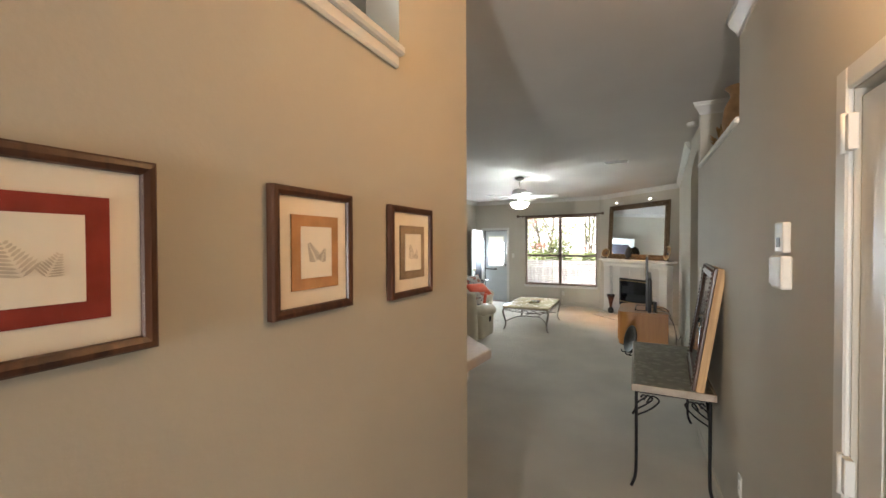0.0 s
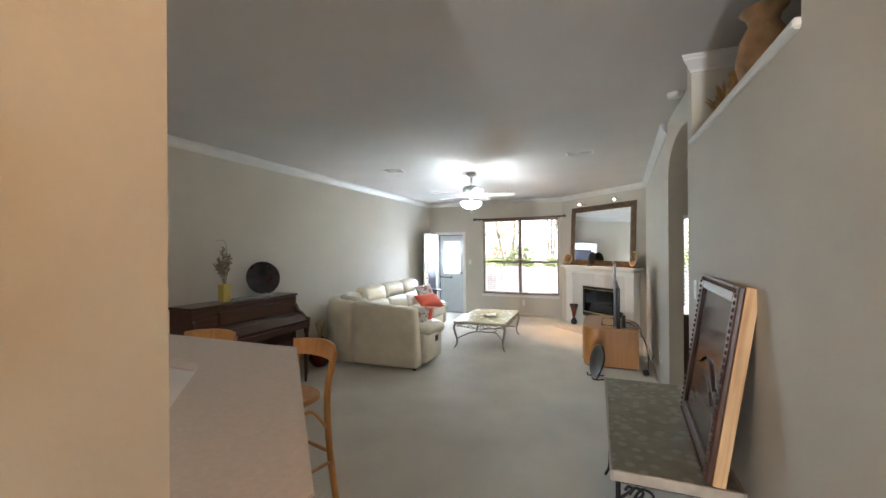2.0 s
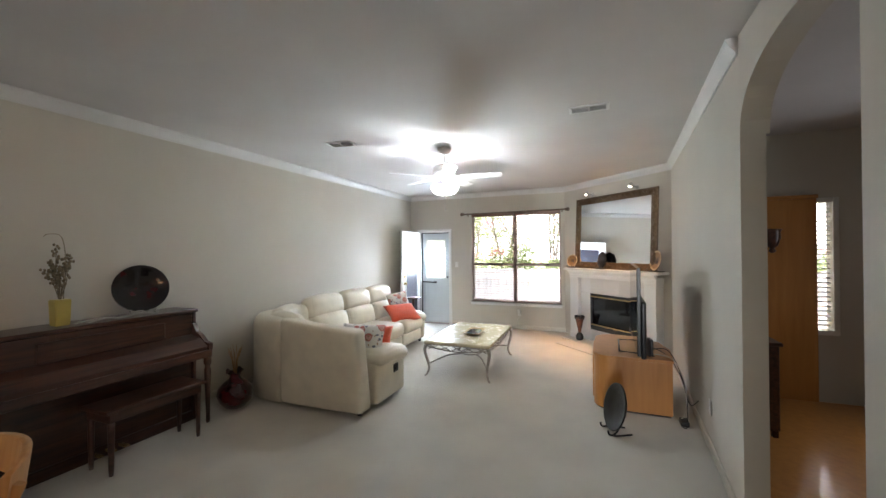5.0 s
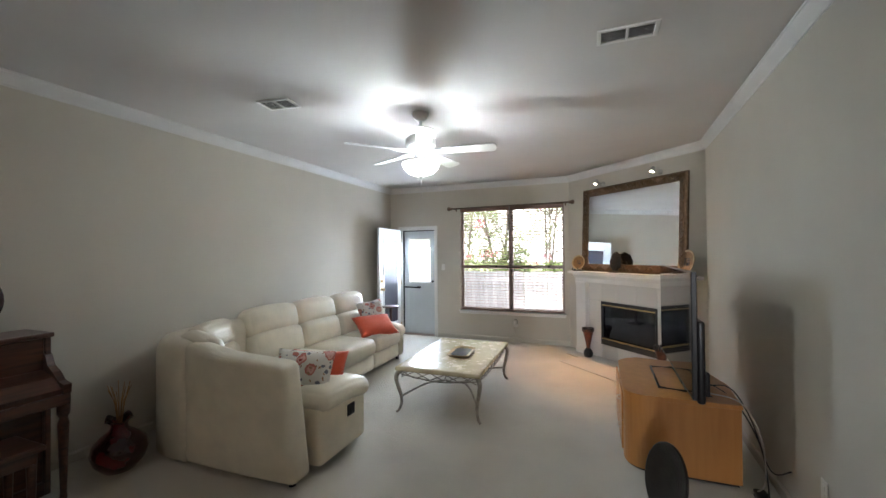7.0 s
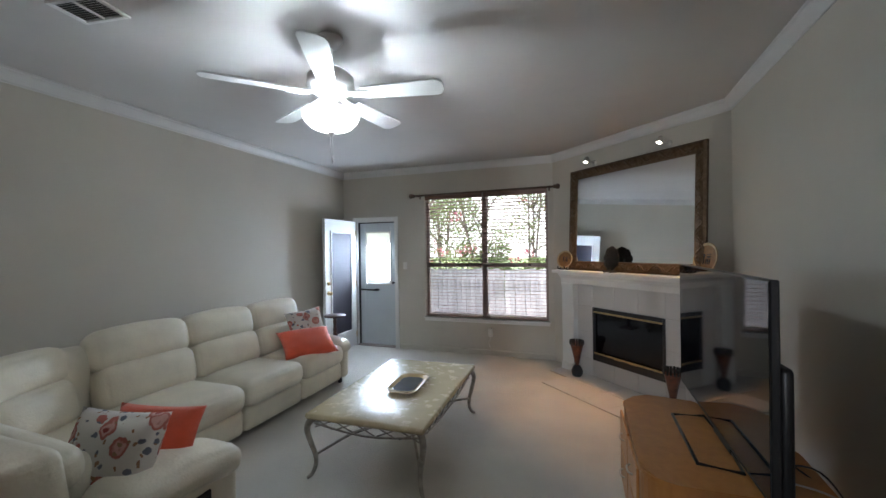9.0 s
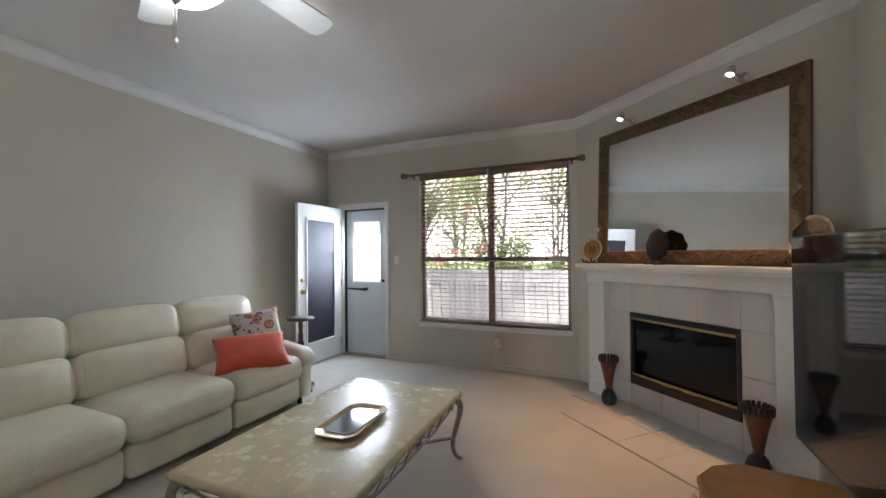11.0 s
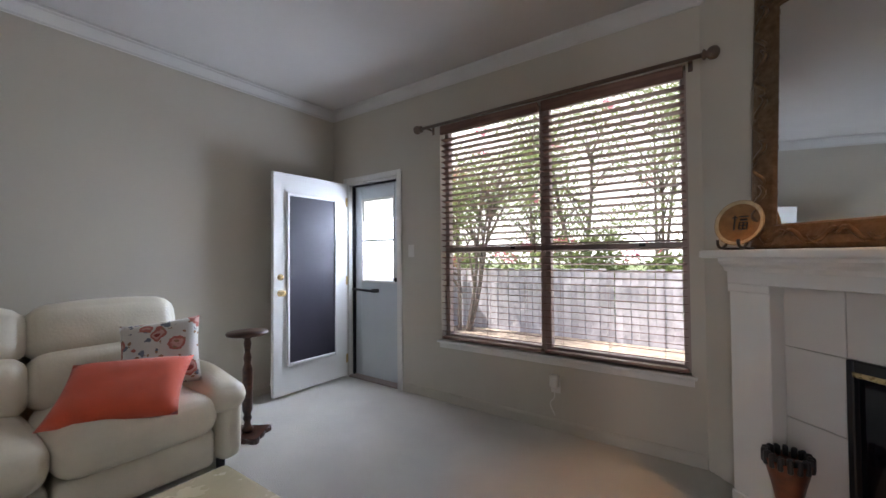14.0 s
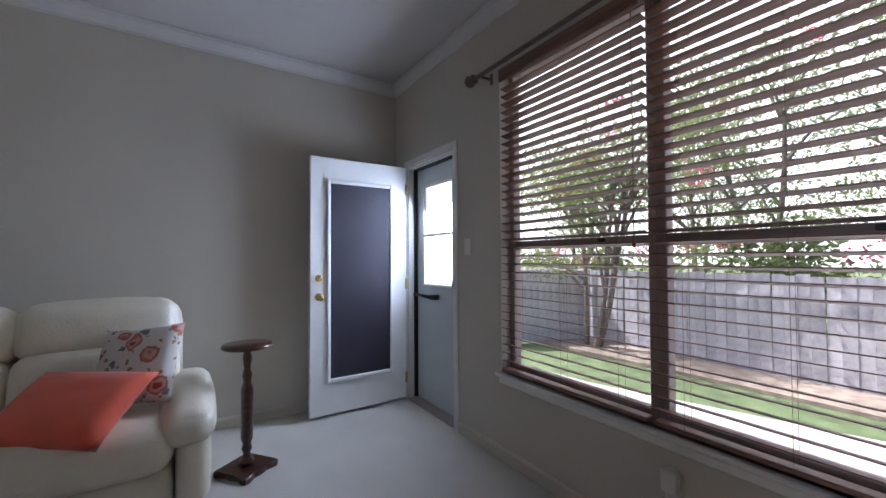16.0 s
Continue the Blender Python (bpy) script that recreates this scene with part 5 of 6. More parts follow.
for sy in (-1, 1):
    y = sy * (TY - 0.055)
    tube(bm, [(-TX + 0.06, y, TZ - 0.052), (TX - 0.06, y, TZ - 0.052)], 0.007, 6)
    tube(bm, spline([(-TX + 0.05, y, 0.375), (0, y, 0.335), (TX - 0.05, y, 0.375)]), 0.007, 6)
    for k in range(5):
        x = -TX + 0.12 + k * (2 * TX - 0.24) / 4
        for s in (-1, 1):
            tube(bm, [(x - s * 0.07, y, TZ - 0.055), (x + s * 0.07, y, 0.348)], 0.005, 5)
part("lattice_apron", bm, GREYIRON, ct)
bm = bm_new()
for sx in (-1, 1):
    for sy in (-1, 1):
        tube(bm, spline([(sx * (TX - 0.05), sy * (TY - 0.06), 0.155), (sx * 0.24, sy * 0.36, 0.205), (sx * 0.10, sy * 0.13, 0.185)]), 0.010, 6)
n = 28
ring = [(0.14 * math.cos(2 * math.pi * k / n), 0.17 * math.sin(2 * math.pi * k / n), 0.185) for k in range(n + 1)]
tube(bm, ring, 0.009, 6)
part("stretcher", bm, GREYIRON, ct)
tr = thing("serving_tray", pose(-1.72, 8.165, TZ + 0.003, 0, 0, 94), "oblong gilt-edged grey glass tray on the coffee table", "tray")
oct_ = [(-0.225, -0.075), (-0.17, -0.125), (0.17, -0.125), (0.225, -0.075), (0.225, 0.075), (0.17, 0.125), (-0.17, 0.125), (-0.225, 0.075)]
bm = bm_new()
prism(bm, [(x * 0.8, y * 0.8) for x, y in oct_], 0, 0.010)
rings = [[bm.verts.new((x * s, y * s, z)) for x, y in oct_] for s, z in ((0.80, 0.0), (1.0, 0.018), (1.0, 0.022), (0.80, 0.012))]
for a, b in zip(rings, rings[1:]):
    for k in range(8):
        bm.faces.new((a[k], a[(k + 1) % 8], b[(k + 1) % 8], b[k]))
part("rim", bm, material("gilt_wood", (0.42, 0.26, 0.07), 0.35, 0.2, var=0.3, scale=12), tr)
bm = bm_new()
prism(bm, [(x * 0.72, y * 0.72) for x, y in oct_], 0.0105, 0.014)
part("glass_inlay", bm, material("grey_tray_glass", (0.16, 0.17, 0.18), 0.08, var=0.2, scale=6), tr)


# ---- living room: ceiling fan and vents ----
fan = thing("ceiling_fan", pose(FAN[0], FAN[1], ZC), "white five-blade ceiling fan with a lit bowl", "ceiling fan")
bm = bm_new()
lathe(bm, [(0.075, -0.001), (0.075, -0.02), (0.05, -0.055), (0.02, -0.07)], 24)
part("canopy", bm, FANWHITE, fan)
bm = bm_new()
lathe(bm, [(0.013, -0.065), (0.013, -0.21)], 12)
part("downrod", bm, FANWHITE, fan)
bm = bm_new()
lathe(bm, [(0.04, -0.20), (0.10, -0.21), (0.135, -0.24), (0.14, -0.295), (0.105, -0.33), (0.06, -0.35)], 32)
part("motor_housing", bm, FANWHITE, fan)
bm = bm_new()
lathe(bm, [(0.05, -0.347), (0.04, -0.37), (0.03, -0.39), (0.014, -0.40), (0.012, -0.57)], 24)
part("light_kit", bm, FANWHITE, fan)
bm = bm_new()
lathe(bm, [(0.165, -0.455), (0.168, -0.47), (0.155, -0.505), (0.12, -0.540), (0.07, -0.560), (0.014, -0.568)], 32, cap=False)
part("glass_bowl", bm, BOWL, fan, "glowing frosted glass bowl")
bm = bm_new()
lathe(bm, [(0.018, -0.565), (0.022, -0.575), (0.010, -0.59), (0.002, -0.60)], 14)
part("finial", bm, NICKEL, fan)
bm = bm_new()
for x in (0.006, -0.008):
    tube(bm, [(x, 0, -0.59), (x * 1.2, 0, -0.70 - (0.03 if x > 0 else 0))], 0.0018, 5)
lathe(bm, [(0.003, -0.76), (0.007, -0.75), (0.006, -0.725), (0.002, -0.715)], 8, pose(0.007, 0, 0))
part("pull_chain", bm, NICKEL, fan)
for k in range(5):
    a = radians(10 + 72 * k)
    m = Matrix.Rotation(a, 4, "Z")
    bm = bm_new()
    tube(bm, spline([(0.10, 0.0, -0.335), (0.15, 0.02, -0.35), (0.21, 0.02, -0.35)]), 0.010, 6, m)
    tube(bm, spline([(0.10, 0.0, -0.335), (0.15, -0.02, -0.35), (0.21, -0.02, -0.35)]), 0.010, 6, m)
    box(bm, 0.18, 0.25, -0.035, 0.035, -0.354, -0.349, m=m)
    part("blade_iron", bm, FANWHITE, fan)
    bm = bm_new()
    out = [(0.20, -0.052), (0.45, -0.066), (0.64, -0.072), (0.672, -0.060), (0.685, -0.03), (0.685, 0.03), (0.672, 0.060), (0.64, 0.072), (0.45, 0.066), (0.20, 0.052)]
    prism(bm, out, -0.004, 0.004, m @ pose(0, 0, -0.346, -11, 0, 0))
    part("blade", bm, FANWHITE, fan)


def ceiling_vent(x, y, w, d, rot, label):
    t = thing("ceiling_vent", pose(x, y, ZC, 0, 0, rot), label, "vent", "air vents in the ceiling")
    bm = bm_new()
    f = 0.025
    for x0, x1, y0, y1 in ((-w, -w + f, -d, d), (w - f, w, -d, d), (-w + f, w - f, -d, -d + f), (-w + f, w - f, d - f, d), (-0.008, 0.008, -d + f, d - f)):
        box(bm, x0, x1, y0, y1, -0.012, -0.001, 0.003)
    part("frame", bm, TRIM, t)
    bm = bm_new()
    box(bm, -w + f, w - f, -d + f, d - f, -0.0025, -0.0015)
    part("backing", bm, BLACK, t)
    k = -d + f + 0.012
    while k < d - f - 0.006:
        for s in (-1, 1):
            bm = bm_new()
            box(bm, -(w - f - 0.012) / 2, (w - f - 0.012) / 2, -0.006, 0.006, -0.0006, 0.0006, m=pose(s * (w - f + 0.008) / 2, k, -0.007, 35, 0, 0))
            part("slat", bm, TRIM, t)
        k += 0.016


ceiling_vent(-0.135, 6.505, 0.165, 0.085, 0, "white two-part supply vent in the ceiling")
ceiling_vent(-2.80, 6.58, 0.15, 0.10, 8, "white supply vent near the long wall")


# ---- fireplace corner ----
SC = -6.965                              # the middle of the fireplace along its wall
fp = thing("fireplace", dmat(SC, 0.0, 0), "white tiled gas fireplace with a painted mantel", "fireplace")
FO = -0.083                              # grout face
bm = bm_new()
for x0, x1, z0, z1 in ((-0.72, -0.46, 0, 1.16), (0.46, 0.72, 0, 1.16), (-0.46, 0.46, 0, 0.212), (-0.46, 0.46, 0.85, 1.16)):
    box(bm, x0, x1, FO, -0.001, z0, z1)
part("grout_bed", bm, GROUT, fp)
for x0, x1 in ((-0.90, -0.70), (0.70, 0.90)):
    bm = bm_new()
    box(bm, x0, x1, -0.165, -0.001, 0.0, 1.12, 0.004)
    box(bm, x0 - 0.006, x1 + 0.006, -0.172, -0.001, 0.0, 0.10, 0.004)
    box(bm, x0 - 0.006, x1 + 0.006, -0.172, -0.001, 1.08, 1.12, 0.004)
    part("pilaster", bm, TRIM, fp)
bm = bm_new()
box(bm, -0.91, 0.91, -0.168, -0.001, 1.12, 1.195, 0.003)
moulding(bm, (-0.91, -0.168), (0.91, -0.168), [(0, 0), (0.012, 0), (0.02, 0.02), (0.04, 0.035), (0.05, 0.05), (0.05, 0.065), (0, 0.065)], 1.18)
part("frieze", bm, TRIM, fp)
bm = bm_new()
box(bm, -1.0, 1.0, -0.245, -0.001, 1.245, 1.285, 0.008, segs=2)
part("mantel_shelf", bm, TRIM, fp)
bm = bm_new()
for x0, x1, z0, z1 in ((-0.46, -0.435, 0.213, 0.848), (0.435, 0.46, 0.213, 0.848), (-0.435, 0.435, 0.80, 0.848), (-0.435, 0.435, 0.213, 0.305)):
    box(bm, x0, x1, -0.100, -0.04, z0, z1, 0.004)
part("firebox_frame", bm, BLACK, fp)
bm = bm_new()
box(bm, -0.436, 0.436, -0.07, -0.066, 0.30, 0.80)
part("firebox_glass", bm, BLACKGLOSS, fp, "black reflective glass")
for z in (0.797, 0.306):
    bm = bm_new()
    box(bm, -0.436, 0.436, -0.106, -0.098, z - 0.010, z + 0.010, 0.003)
    part("brass_strip", bm, BRASS, fp, "brass trim strip")
for x in (-0.09, 0.10):
    bm = bm_new()
    box(bm, x - 0.05, x + 0.05, -0.112, -0.104, 0.292, 0.305, 0.003)
    part("door_pull", bm, BRASS, fp)
bm = bm_new()
box(bm, -0.46, 0.46, -0.039, -0.002, 0.212, 0.85)
part("firebox_back", bm, BLACK, fp)

# the large gilt mirror over the mantel
gm = thing("gilt_mirror", dmat(-6.965, 0.062, 1.287) @ pose(0, 0, 0, -2.6, 0, 0), "large mirror in carved antique gilt frame over mantel", "mirror")
GW, GH, GF = 0.85, 1.265, 0.115
bm = bm_new()
PROF = [(0, 0), (0.0, 0.03), (0.02, 0.045), (0.05, 0.05), (0.085, 0.035), (0.105, 0.028), (0.115, 0.012), (0.115, 0)]
corners = [(-GW, 0.0), (GW, 0.0), (GW, GH), (-GW, GH)]
inw = [(1, 1), (-1, 1), (-1, -1), (1, -1)]
rings = [[bm.verts.new((cx + ix * u, -v - 0.001, cz + iz * u)) for u, v in PROF] for (cx, cz), (ix, iz) in zip(corners, inw)]
for k in range(4):
    a, b = rings[k], rings[(k + 1) % 4]
    for i in range(len(PROF)):
        bm.faces.new((a[i], b[i], b[(i + 1) % len(PROF)], a[(i + 1) % len(PROF)]))
part("frame", bm, GOLDLEAF, gm)
bm = bm_new()


def curl(bm, x, z, ang, s, flip):
    """One carved leaf scroll on the frame."""
    pts = [Vector((0.055 * (t - 0.5) * 2 * s, 0, flip * 0.026 * math.sin(t * 5.2) * s)) for t in (i / 8 for i in range(9))]
    q = pose(x, -0.048, z, 0, ang, 0)
    tube(bm, pts, [0.004 + 0.008 * math.sin(math.pi * (i + 0.6) / 9.2) for i in range(9)], 5, q)
    tube(bm, [p + Vector((0.012, -0.001, -flip * 0.016)) for p in pts[2:7]], [0.003, 0.006, 0.008, 0.006, 0.003], 5, q)


n = 15
for k in range(n):
    x = -GW + 0.12 + k * (2 * GW - 0.24) / (n - 1)
    for z in (0.055, GH - 0.055):
        curl(bm, x, z, 0, 1.0, 1 if k % 2 else -1)
n = 10
for k in range(n):
    z = 0.14 + k * (GH - 0.28) / (n - 1)
    for x in (-GW + 0.055, GW - 0.055):
        curl(bm, x, z, 90, 1.0, 1 if k % 2 else -1)
part("carved_leaves", bm, GOLDLEAF, gm)
bm = bm_new()
box(bm, -GW + 0.11, GW - 0.11, -0.014, -0.008, 0.11, GH - 0.11)
part("mirror_glass", bm, MIRRORGLASS, gm)

SPOTS = (-7.44, -6.50)
for s in SPOTS:
    t = thing("picture_light", dmat(s, 0.002, 2.605), "small nickel spotlight above the mirror, switched on", "spotlight", "spotlights over the mirror")
    bm = bm_new()
    lathe(bm, [(0.035, 0), (0.035, 0.012), (0.012, 0.018)], 16, pose(0, 0, 0, 90, 0, 0))
    part("wall_plate", bm, NICKEL, t)
    bm = bm_new()
    tube(bm, [(0, -0.01, 0), (0, -0.13, 0.012)], 0.008, 8)
    part("arm", bm, NICKEL, t)
    bm = bm_new()
    lathe(bm, [(0.012, 0.06), (0.028, 0.045), (0.034, 0.0), (0.034, -0.02), (0.030, -0.02), (0.026, 0.03)], 18, pose(0, -0.15, 0.005, -24, 0, 0))
    part("head", bm, NICKEL, t)
    bm = bm_new()
    lathe(bm, [(0.001, 0.006), (0.022, 0.004), (0.024, -0.006), (0.016, -0.014), (0.001, -0.017)], 14, pose(0, -0.15, 0.005, -24, 0, 0), cap=False)
    part("bulb", bm, BULB, t)
    e = dmat(s, 0.0, 2.605) @ Vector((0, -0.158, -0.022))
    f = dmat(s, 0.0, 2.605) @ Vector((0, -0.62, -2.6))
    lamp("mirror_spot", "SPOT", 25, look(e, f), (1.0, 0.52, 0.22), 0.02, spot=54)

# what stands on the mantel
WOODPLATE = material("carved_wood_plate", (0.27, 0.14, 0.045), 0.5, var=0.3, scale=20, grain=0.2)
ZM = 1.286
for s, r, rot, lab in ((-7.83, 0.115, -70, "round carved wooden plate on a black easel"), (-6.10, 0.15, 20, "larger round wooden plate on a black easel")):
    t = dish_on_stand(dmat(s, 0.15, ZM) @ pose(0, 0, 0, 0, 0, 12 if s < -7 else -24), r, WOODPLATE, lab, 12, BLACK, 0.03)
    q = pose(0, 0, 0.02) @ pose(0, 0, 0, -12, 0, 0) @ pose(0, 0, r, 90, 0, 0)
    bm = bm_new()
    lathe(bm, [(r * 0.98, 0.016), (r * 1.01, 0.012), (r * 0.93, 0.020), (r * 0.84, 0.010)], 40, q, cap=False)
    part("rim_band", bm, material("pale_rim", (0.55, 0.42, 0.24), 0.5, var=0.3, scale=30), t)
    bm = bm_new()
    for x0, x1, z0, z1 in ((-0.30, -0.12, 0.22, 0.27), (-0.23, -0.19, -0.30, 0.34), (-0.02, 0.32, 0.26, 0.30), (0.02, 0.28, 0.10, 0.18), (-0.02, 0.0, -0.28, 0.02), (0.30, 0.32, -0.28, 0.02), (0.0, 0.30, 0.0, 0.025), (0.0, 0.30, -0.14, -0.115), (0.0, 0.30, -0.29, -0.265), (0.14, 0.16, -0.28, 0.02)):
        box(bm, x0 * r, x1 * r, z0 * r, z1 * r, -0.001, 0.006, m=q)
    part("painted_sign", bm, BLACK, t, "dark brush character")
dk = thing("leaf_dish", dmat(-7.09, 0.19, ZM) @ pose(0, 0, 0, 0, 0, -10), "dark carved leaf-shaped dish standing on an easel", "dish")
LEAFBRONZE = material("dark_bronze_relief", (0.014, 0.012, 0.010), 0.6, 0.0, spec=0.2, var=0.5, scale=20, grain=0.4)
bm = bm_new()
NA, NR = 36, 5
q = pose(0, 0, 0.012) @ pose(0, 0, 0, -7, 0, 0)
rows_ = []
for i in range(NR + 1):
    u = i / NR
    ring = []
    for k in range(NA):
        a = 2 * math.pi * k / NA
        tip = 0.014 * max(0, math.cos(a - 1.2)) ** 8 + 0.018 * max(0, math.cos(a - 1.95)) ** 10
        r = u * (0.118 + tip + 0.006 * math.sin(a * 9))
        ring.append((r * math.cos(a), 0.02 * u * u - 0.012 + 0.0015 * math.sin(a * 9) * u, 0.14 + 1.06 * r * math.sin(a)))
    rows_.append(ring)
sides = []
for dy in (0.0, 0.012):
    sides.append([[bm.verts.new(q @ Vector((x, y + dy, z))) for x, y, z in ring] for ring in rows_[1:]] + [bm.verts.new(q @ Vector((0, dy - 0.012, 0.14)))])
for sd in sides:
    for a, b in zip(sd[:-1], sd[1:-1]):
        for k in range(NA):
            bm.faces.new((a[k], a[(k + 1) % NA], b[(k + 1) % NA], b[k])).smooth = True
    for k in range(NA):
        bm.faces.new((sd[-1], sd[0][k], sd[0][(k + 1) % NA])).smooth = True
for k in range(NA):
    bm.faces.new((sides[0][-2][k], sides[0][-2][(k + 1) % NA], sides[1][-2][(k + 1) % NA], sides[1][-2][k]))
part("dish", bm, LEAFBRONZE, dk)
for sx in (-1, 1):
    bm = bm_new()
    x = sx * 0.05
    tube(bm, spline([(x * 0.7, 0.045, 0.16), (x * 0.9, 0.028, 0.05), (x, -0.01, 0.010), (x, -0.035, 0.008), (x, -0.04, 0.035)]), 0.007, 6)
    tube(bm, spline([(x, -0.015, 0.010), (x * 1.05, 0.03, 0.007), (x * 0.9, 0.06, 0.007)]), 0.007, 6)
    part("easel_leg", bm, BLACK, dk)


def hearth_vase(s, out, h, label):
    t = thing("vase", dmat(s, out, 0.013), label, "vase", "tall vases on the hearth")
    k = h / 0.42
    bm = bm_new()
    lathe(bm, [(0.045 * k, 0), (0.058 * k, 0.02 * k), (0.062 * k, 0.06 * k), (0.045 * k, 0.10 * k), (0.022 * k, 0.125 * k)], 20)
    part("base", bm, BLACK, t)
    bm = bm_new()
    lathe(bm, [(0.024 * k, 0.12 * k), (0.032 * k, 0.18 * k), (0.052 * k, 0.28 * k), (0.072 * k, 0.36 * k), (0.074 * k, 0.375 * k), (0.05 * k, 0.36 * k)], 20)
    part("neck", bm, material("red_brown_lacquer", (0.13, 0.03, 0.012), 0.3, var=0.5, scale=18, coat=0.3), t, "red-brown lacquered neck")
    bm = bm_new()
    for i in range(16):
        a = i * 2 * math.pi / 16
        rr = 0.066 * k
        soft(bm, -0.014, 0.014, -0.010, 0.010, -0.03 * k, 0.024 * k, 0.009, 1, m=pose(rr * math.cos(a), rr * math.sin(a), 0.375 * k, 0, 0, math.degrees(a)))
    part("crimped_rim", bm, BLACK, t)


hearth_vase(-7.53, 0.25, 0.46, "tall red-brown vase with dark crimped rim")
hearth_vase(-6.29, 0.31, 0.46, "tall red-brown vase with dark ruffled rim")


# ---- television corner ----
tvs = thing("television_stand", pose(0, 0, 0), "honey oak television stand with a rounded end", "tv stand")
arc = [(0.03 - 0.16 * math.sin(a), 7.31 - 0.16 * math.cos(a)) for a in (radians(x) for x in range(0, 91, 10))]
plan = [(0.575, 7.15), (0.615, 7.60), (0.55, 7.95), (0.30, 8.20), (0.05, 8.24), (-0.05, 8.18), (-0.115, 8.08)] + arc[::-1]
bm = bm_new()
prism(bm, plan, 0.02, 0.52)
part("body", bm, HONEY, tvs)
bm = bm_new()
cx, cy = 0.22, 7.65
prism(bm, [(cx + (x - cx) * 1.02, cy + (y - cy) * 1.012) for x, y in plan], 0.522, 0.552)
bmesh.ops.bevel(bm, geom=[e for e in bm.edges if abs(e.verts[0].co.z - e.verts[1].co.z) < 1e-4], offset=0.006, segments=2, affect="EDGES")
part("top", bm, HONEY, tvs)
bm = bm_new()
prism(bm, [(cx + (x - cx) * 0.96, cy + (y - cy) * 0.97) for x, y in plan], 0.0, 0.02)
part("plinth", bm, BLACK, tvs)
for k in range(2):
    for j in range(2):
        y0 = 7.34 + 0.37 * k
        bm = bm_new()
        box(bm, -0.142, -0.128, y0, y0 + 0.355, 0.06 + 0.225 * j, 0.27 + 0.225 * j, 0.003)
        d = part("drawer_front", bm, HONEY, tvs)
        bm = bm_new()
        tube(bm, spline([(-0.142, y0 + 0.13, 0.17 + 0.225 * j), (-0.162, y0 + 0.15, 0.17 + 0.225 * j), (-0.162, y0 + 0.21, 0.17 + 0.225 * j), (-0.142, y0 + 0.23, 0.17 + 0.225 * j)]), 0.005, 6)
        part("handle", bm, NICKEL, d)

ang = -1.4
tv = thing("television", pose(0.297, 7.71, 0.553, 0, 0, 90 + ang), "large black flat-screen television, switched off", "television")
TW = 0.73
bm = bm_new()
box(bm, -TW, TW, -0.014, 0.018, 0.055, 0.895, 0.005)
part("panel", bm, BLACK, tv)
bm = bm_new()
box(bm, -TW + 0.008, TW - 0.008, 0.0182, 0.020, 0.075, 0.887)
part("screen", bm, BLACKGLOSS, tv, "black glossy screen")
bm = bm_new()
soft(bm, -TW + 0.012, TW - 0.012, -0.062, -0.012, 0.025, 0.57, 0.02, 3)
part("rear_housing", bm, BLACK, tv)
bm = bm_new()
tube(bm, [(-0.17, -0.02, 0.06), (-0.17, -0.015, 0.012), (-0.40, 0.0, 0.009), (-0.37, 0.17, 0.009), (0.20, 0.17, 0.009), (0.23, 0.0, 0.009), (0.0, -0.015, 0.012), (0.0, -0.02, 0.06)], 0.0085, 8)
part("stand_frame", bm, BLACK, tv, "black wire stand")
bm = bm_new()
box(bm, -0.22, 0.05, -0.05, 0.0, 0.0, 0.06, 0.005)
part("stand_block", bm, BLACK, tv)
t = thing("router", pose(0.40, 7.30, 0.553, 0, 0, 10), "small black upright router on the television stand", "router")
bm = bm_new()
soft(bm, -0.015, 0.015, -0.06, 0.06, 0.0, 0.17, 0.01, 2)
part("housing", bm, BLACK, t)
bm = bm_new()
box(bm, -0.03, 0.03, -0.05, 0.05, 0.0, 0.008, 0.003)
part("foot", bm, BLACK, t)
for k, (pts, lab) in enumerate((([(0.36, 7.5, 0.60), (0.50, 7.45, 0.575), (0.60, 7.30, 0.50), (0.68, 7.15, 0.28), (0.66, 6.98, 0.02), (0.62, 6.95, 0.012)], "black cable that hangs behind the stand"), ([(0.40, 7.34, 0.60), (0.55, 7.30, 0.62), (0.64, 7.20, 0.45), (0.69, 7.05, 0.20), (0.72, 6.85, 0.30)], "black cable looped to the wall outlet"), ([(0.42, 7.26, 0.58), (0.58, 7.18, 0.56), (0.66, 7.10, 0.38), (0.66, 7.04, 0.12), (0.60, 7.08, 0.02)], "grey cable curled beside the stand"))):
    bm = bm_new()
    tube(bm, spline(pts), 0.0045, 6)
    single("cable", bm, BLACK if k < 2 else NICKEL, lab, "cable", group="cables by the television")
bm = bm_new()
soft(bm, 0.61, 0.68, 6.98, 7.10, 0.001, 0.05, 0.012, 2)
single("power_strip", bm, BLACK, "black power strip on the carpet by the wall", "power strip")
FLOORDISH = material("dark_metal_dish", (0.03, 0.024, 0.02), 0.35, 0.5, var=0.5, scale=8, grain=0.2)
dish_on_stand(pose(0.03, 6.66, 0.001, 0, 0, -69), 0.205, FLOORDISH, "dark round dish on an iron easel on the carpet", 14, IRON, 0.07)


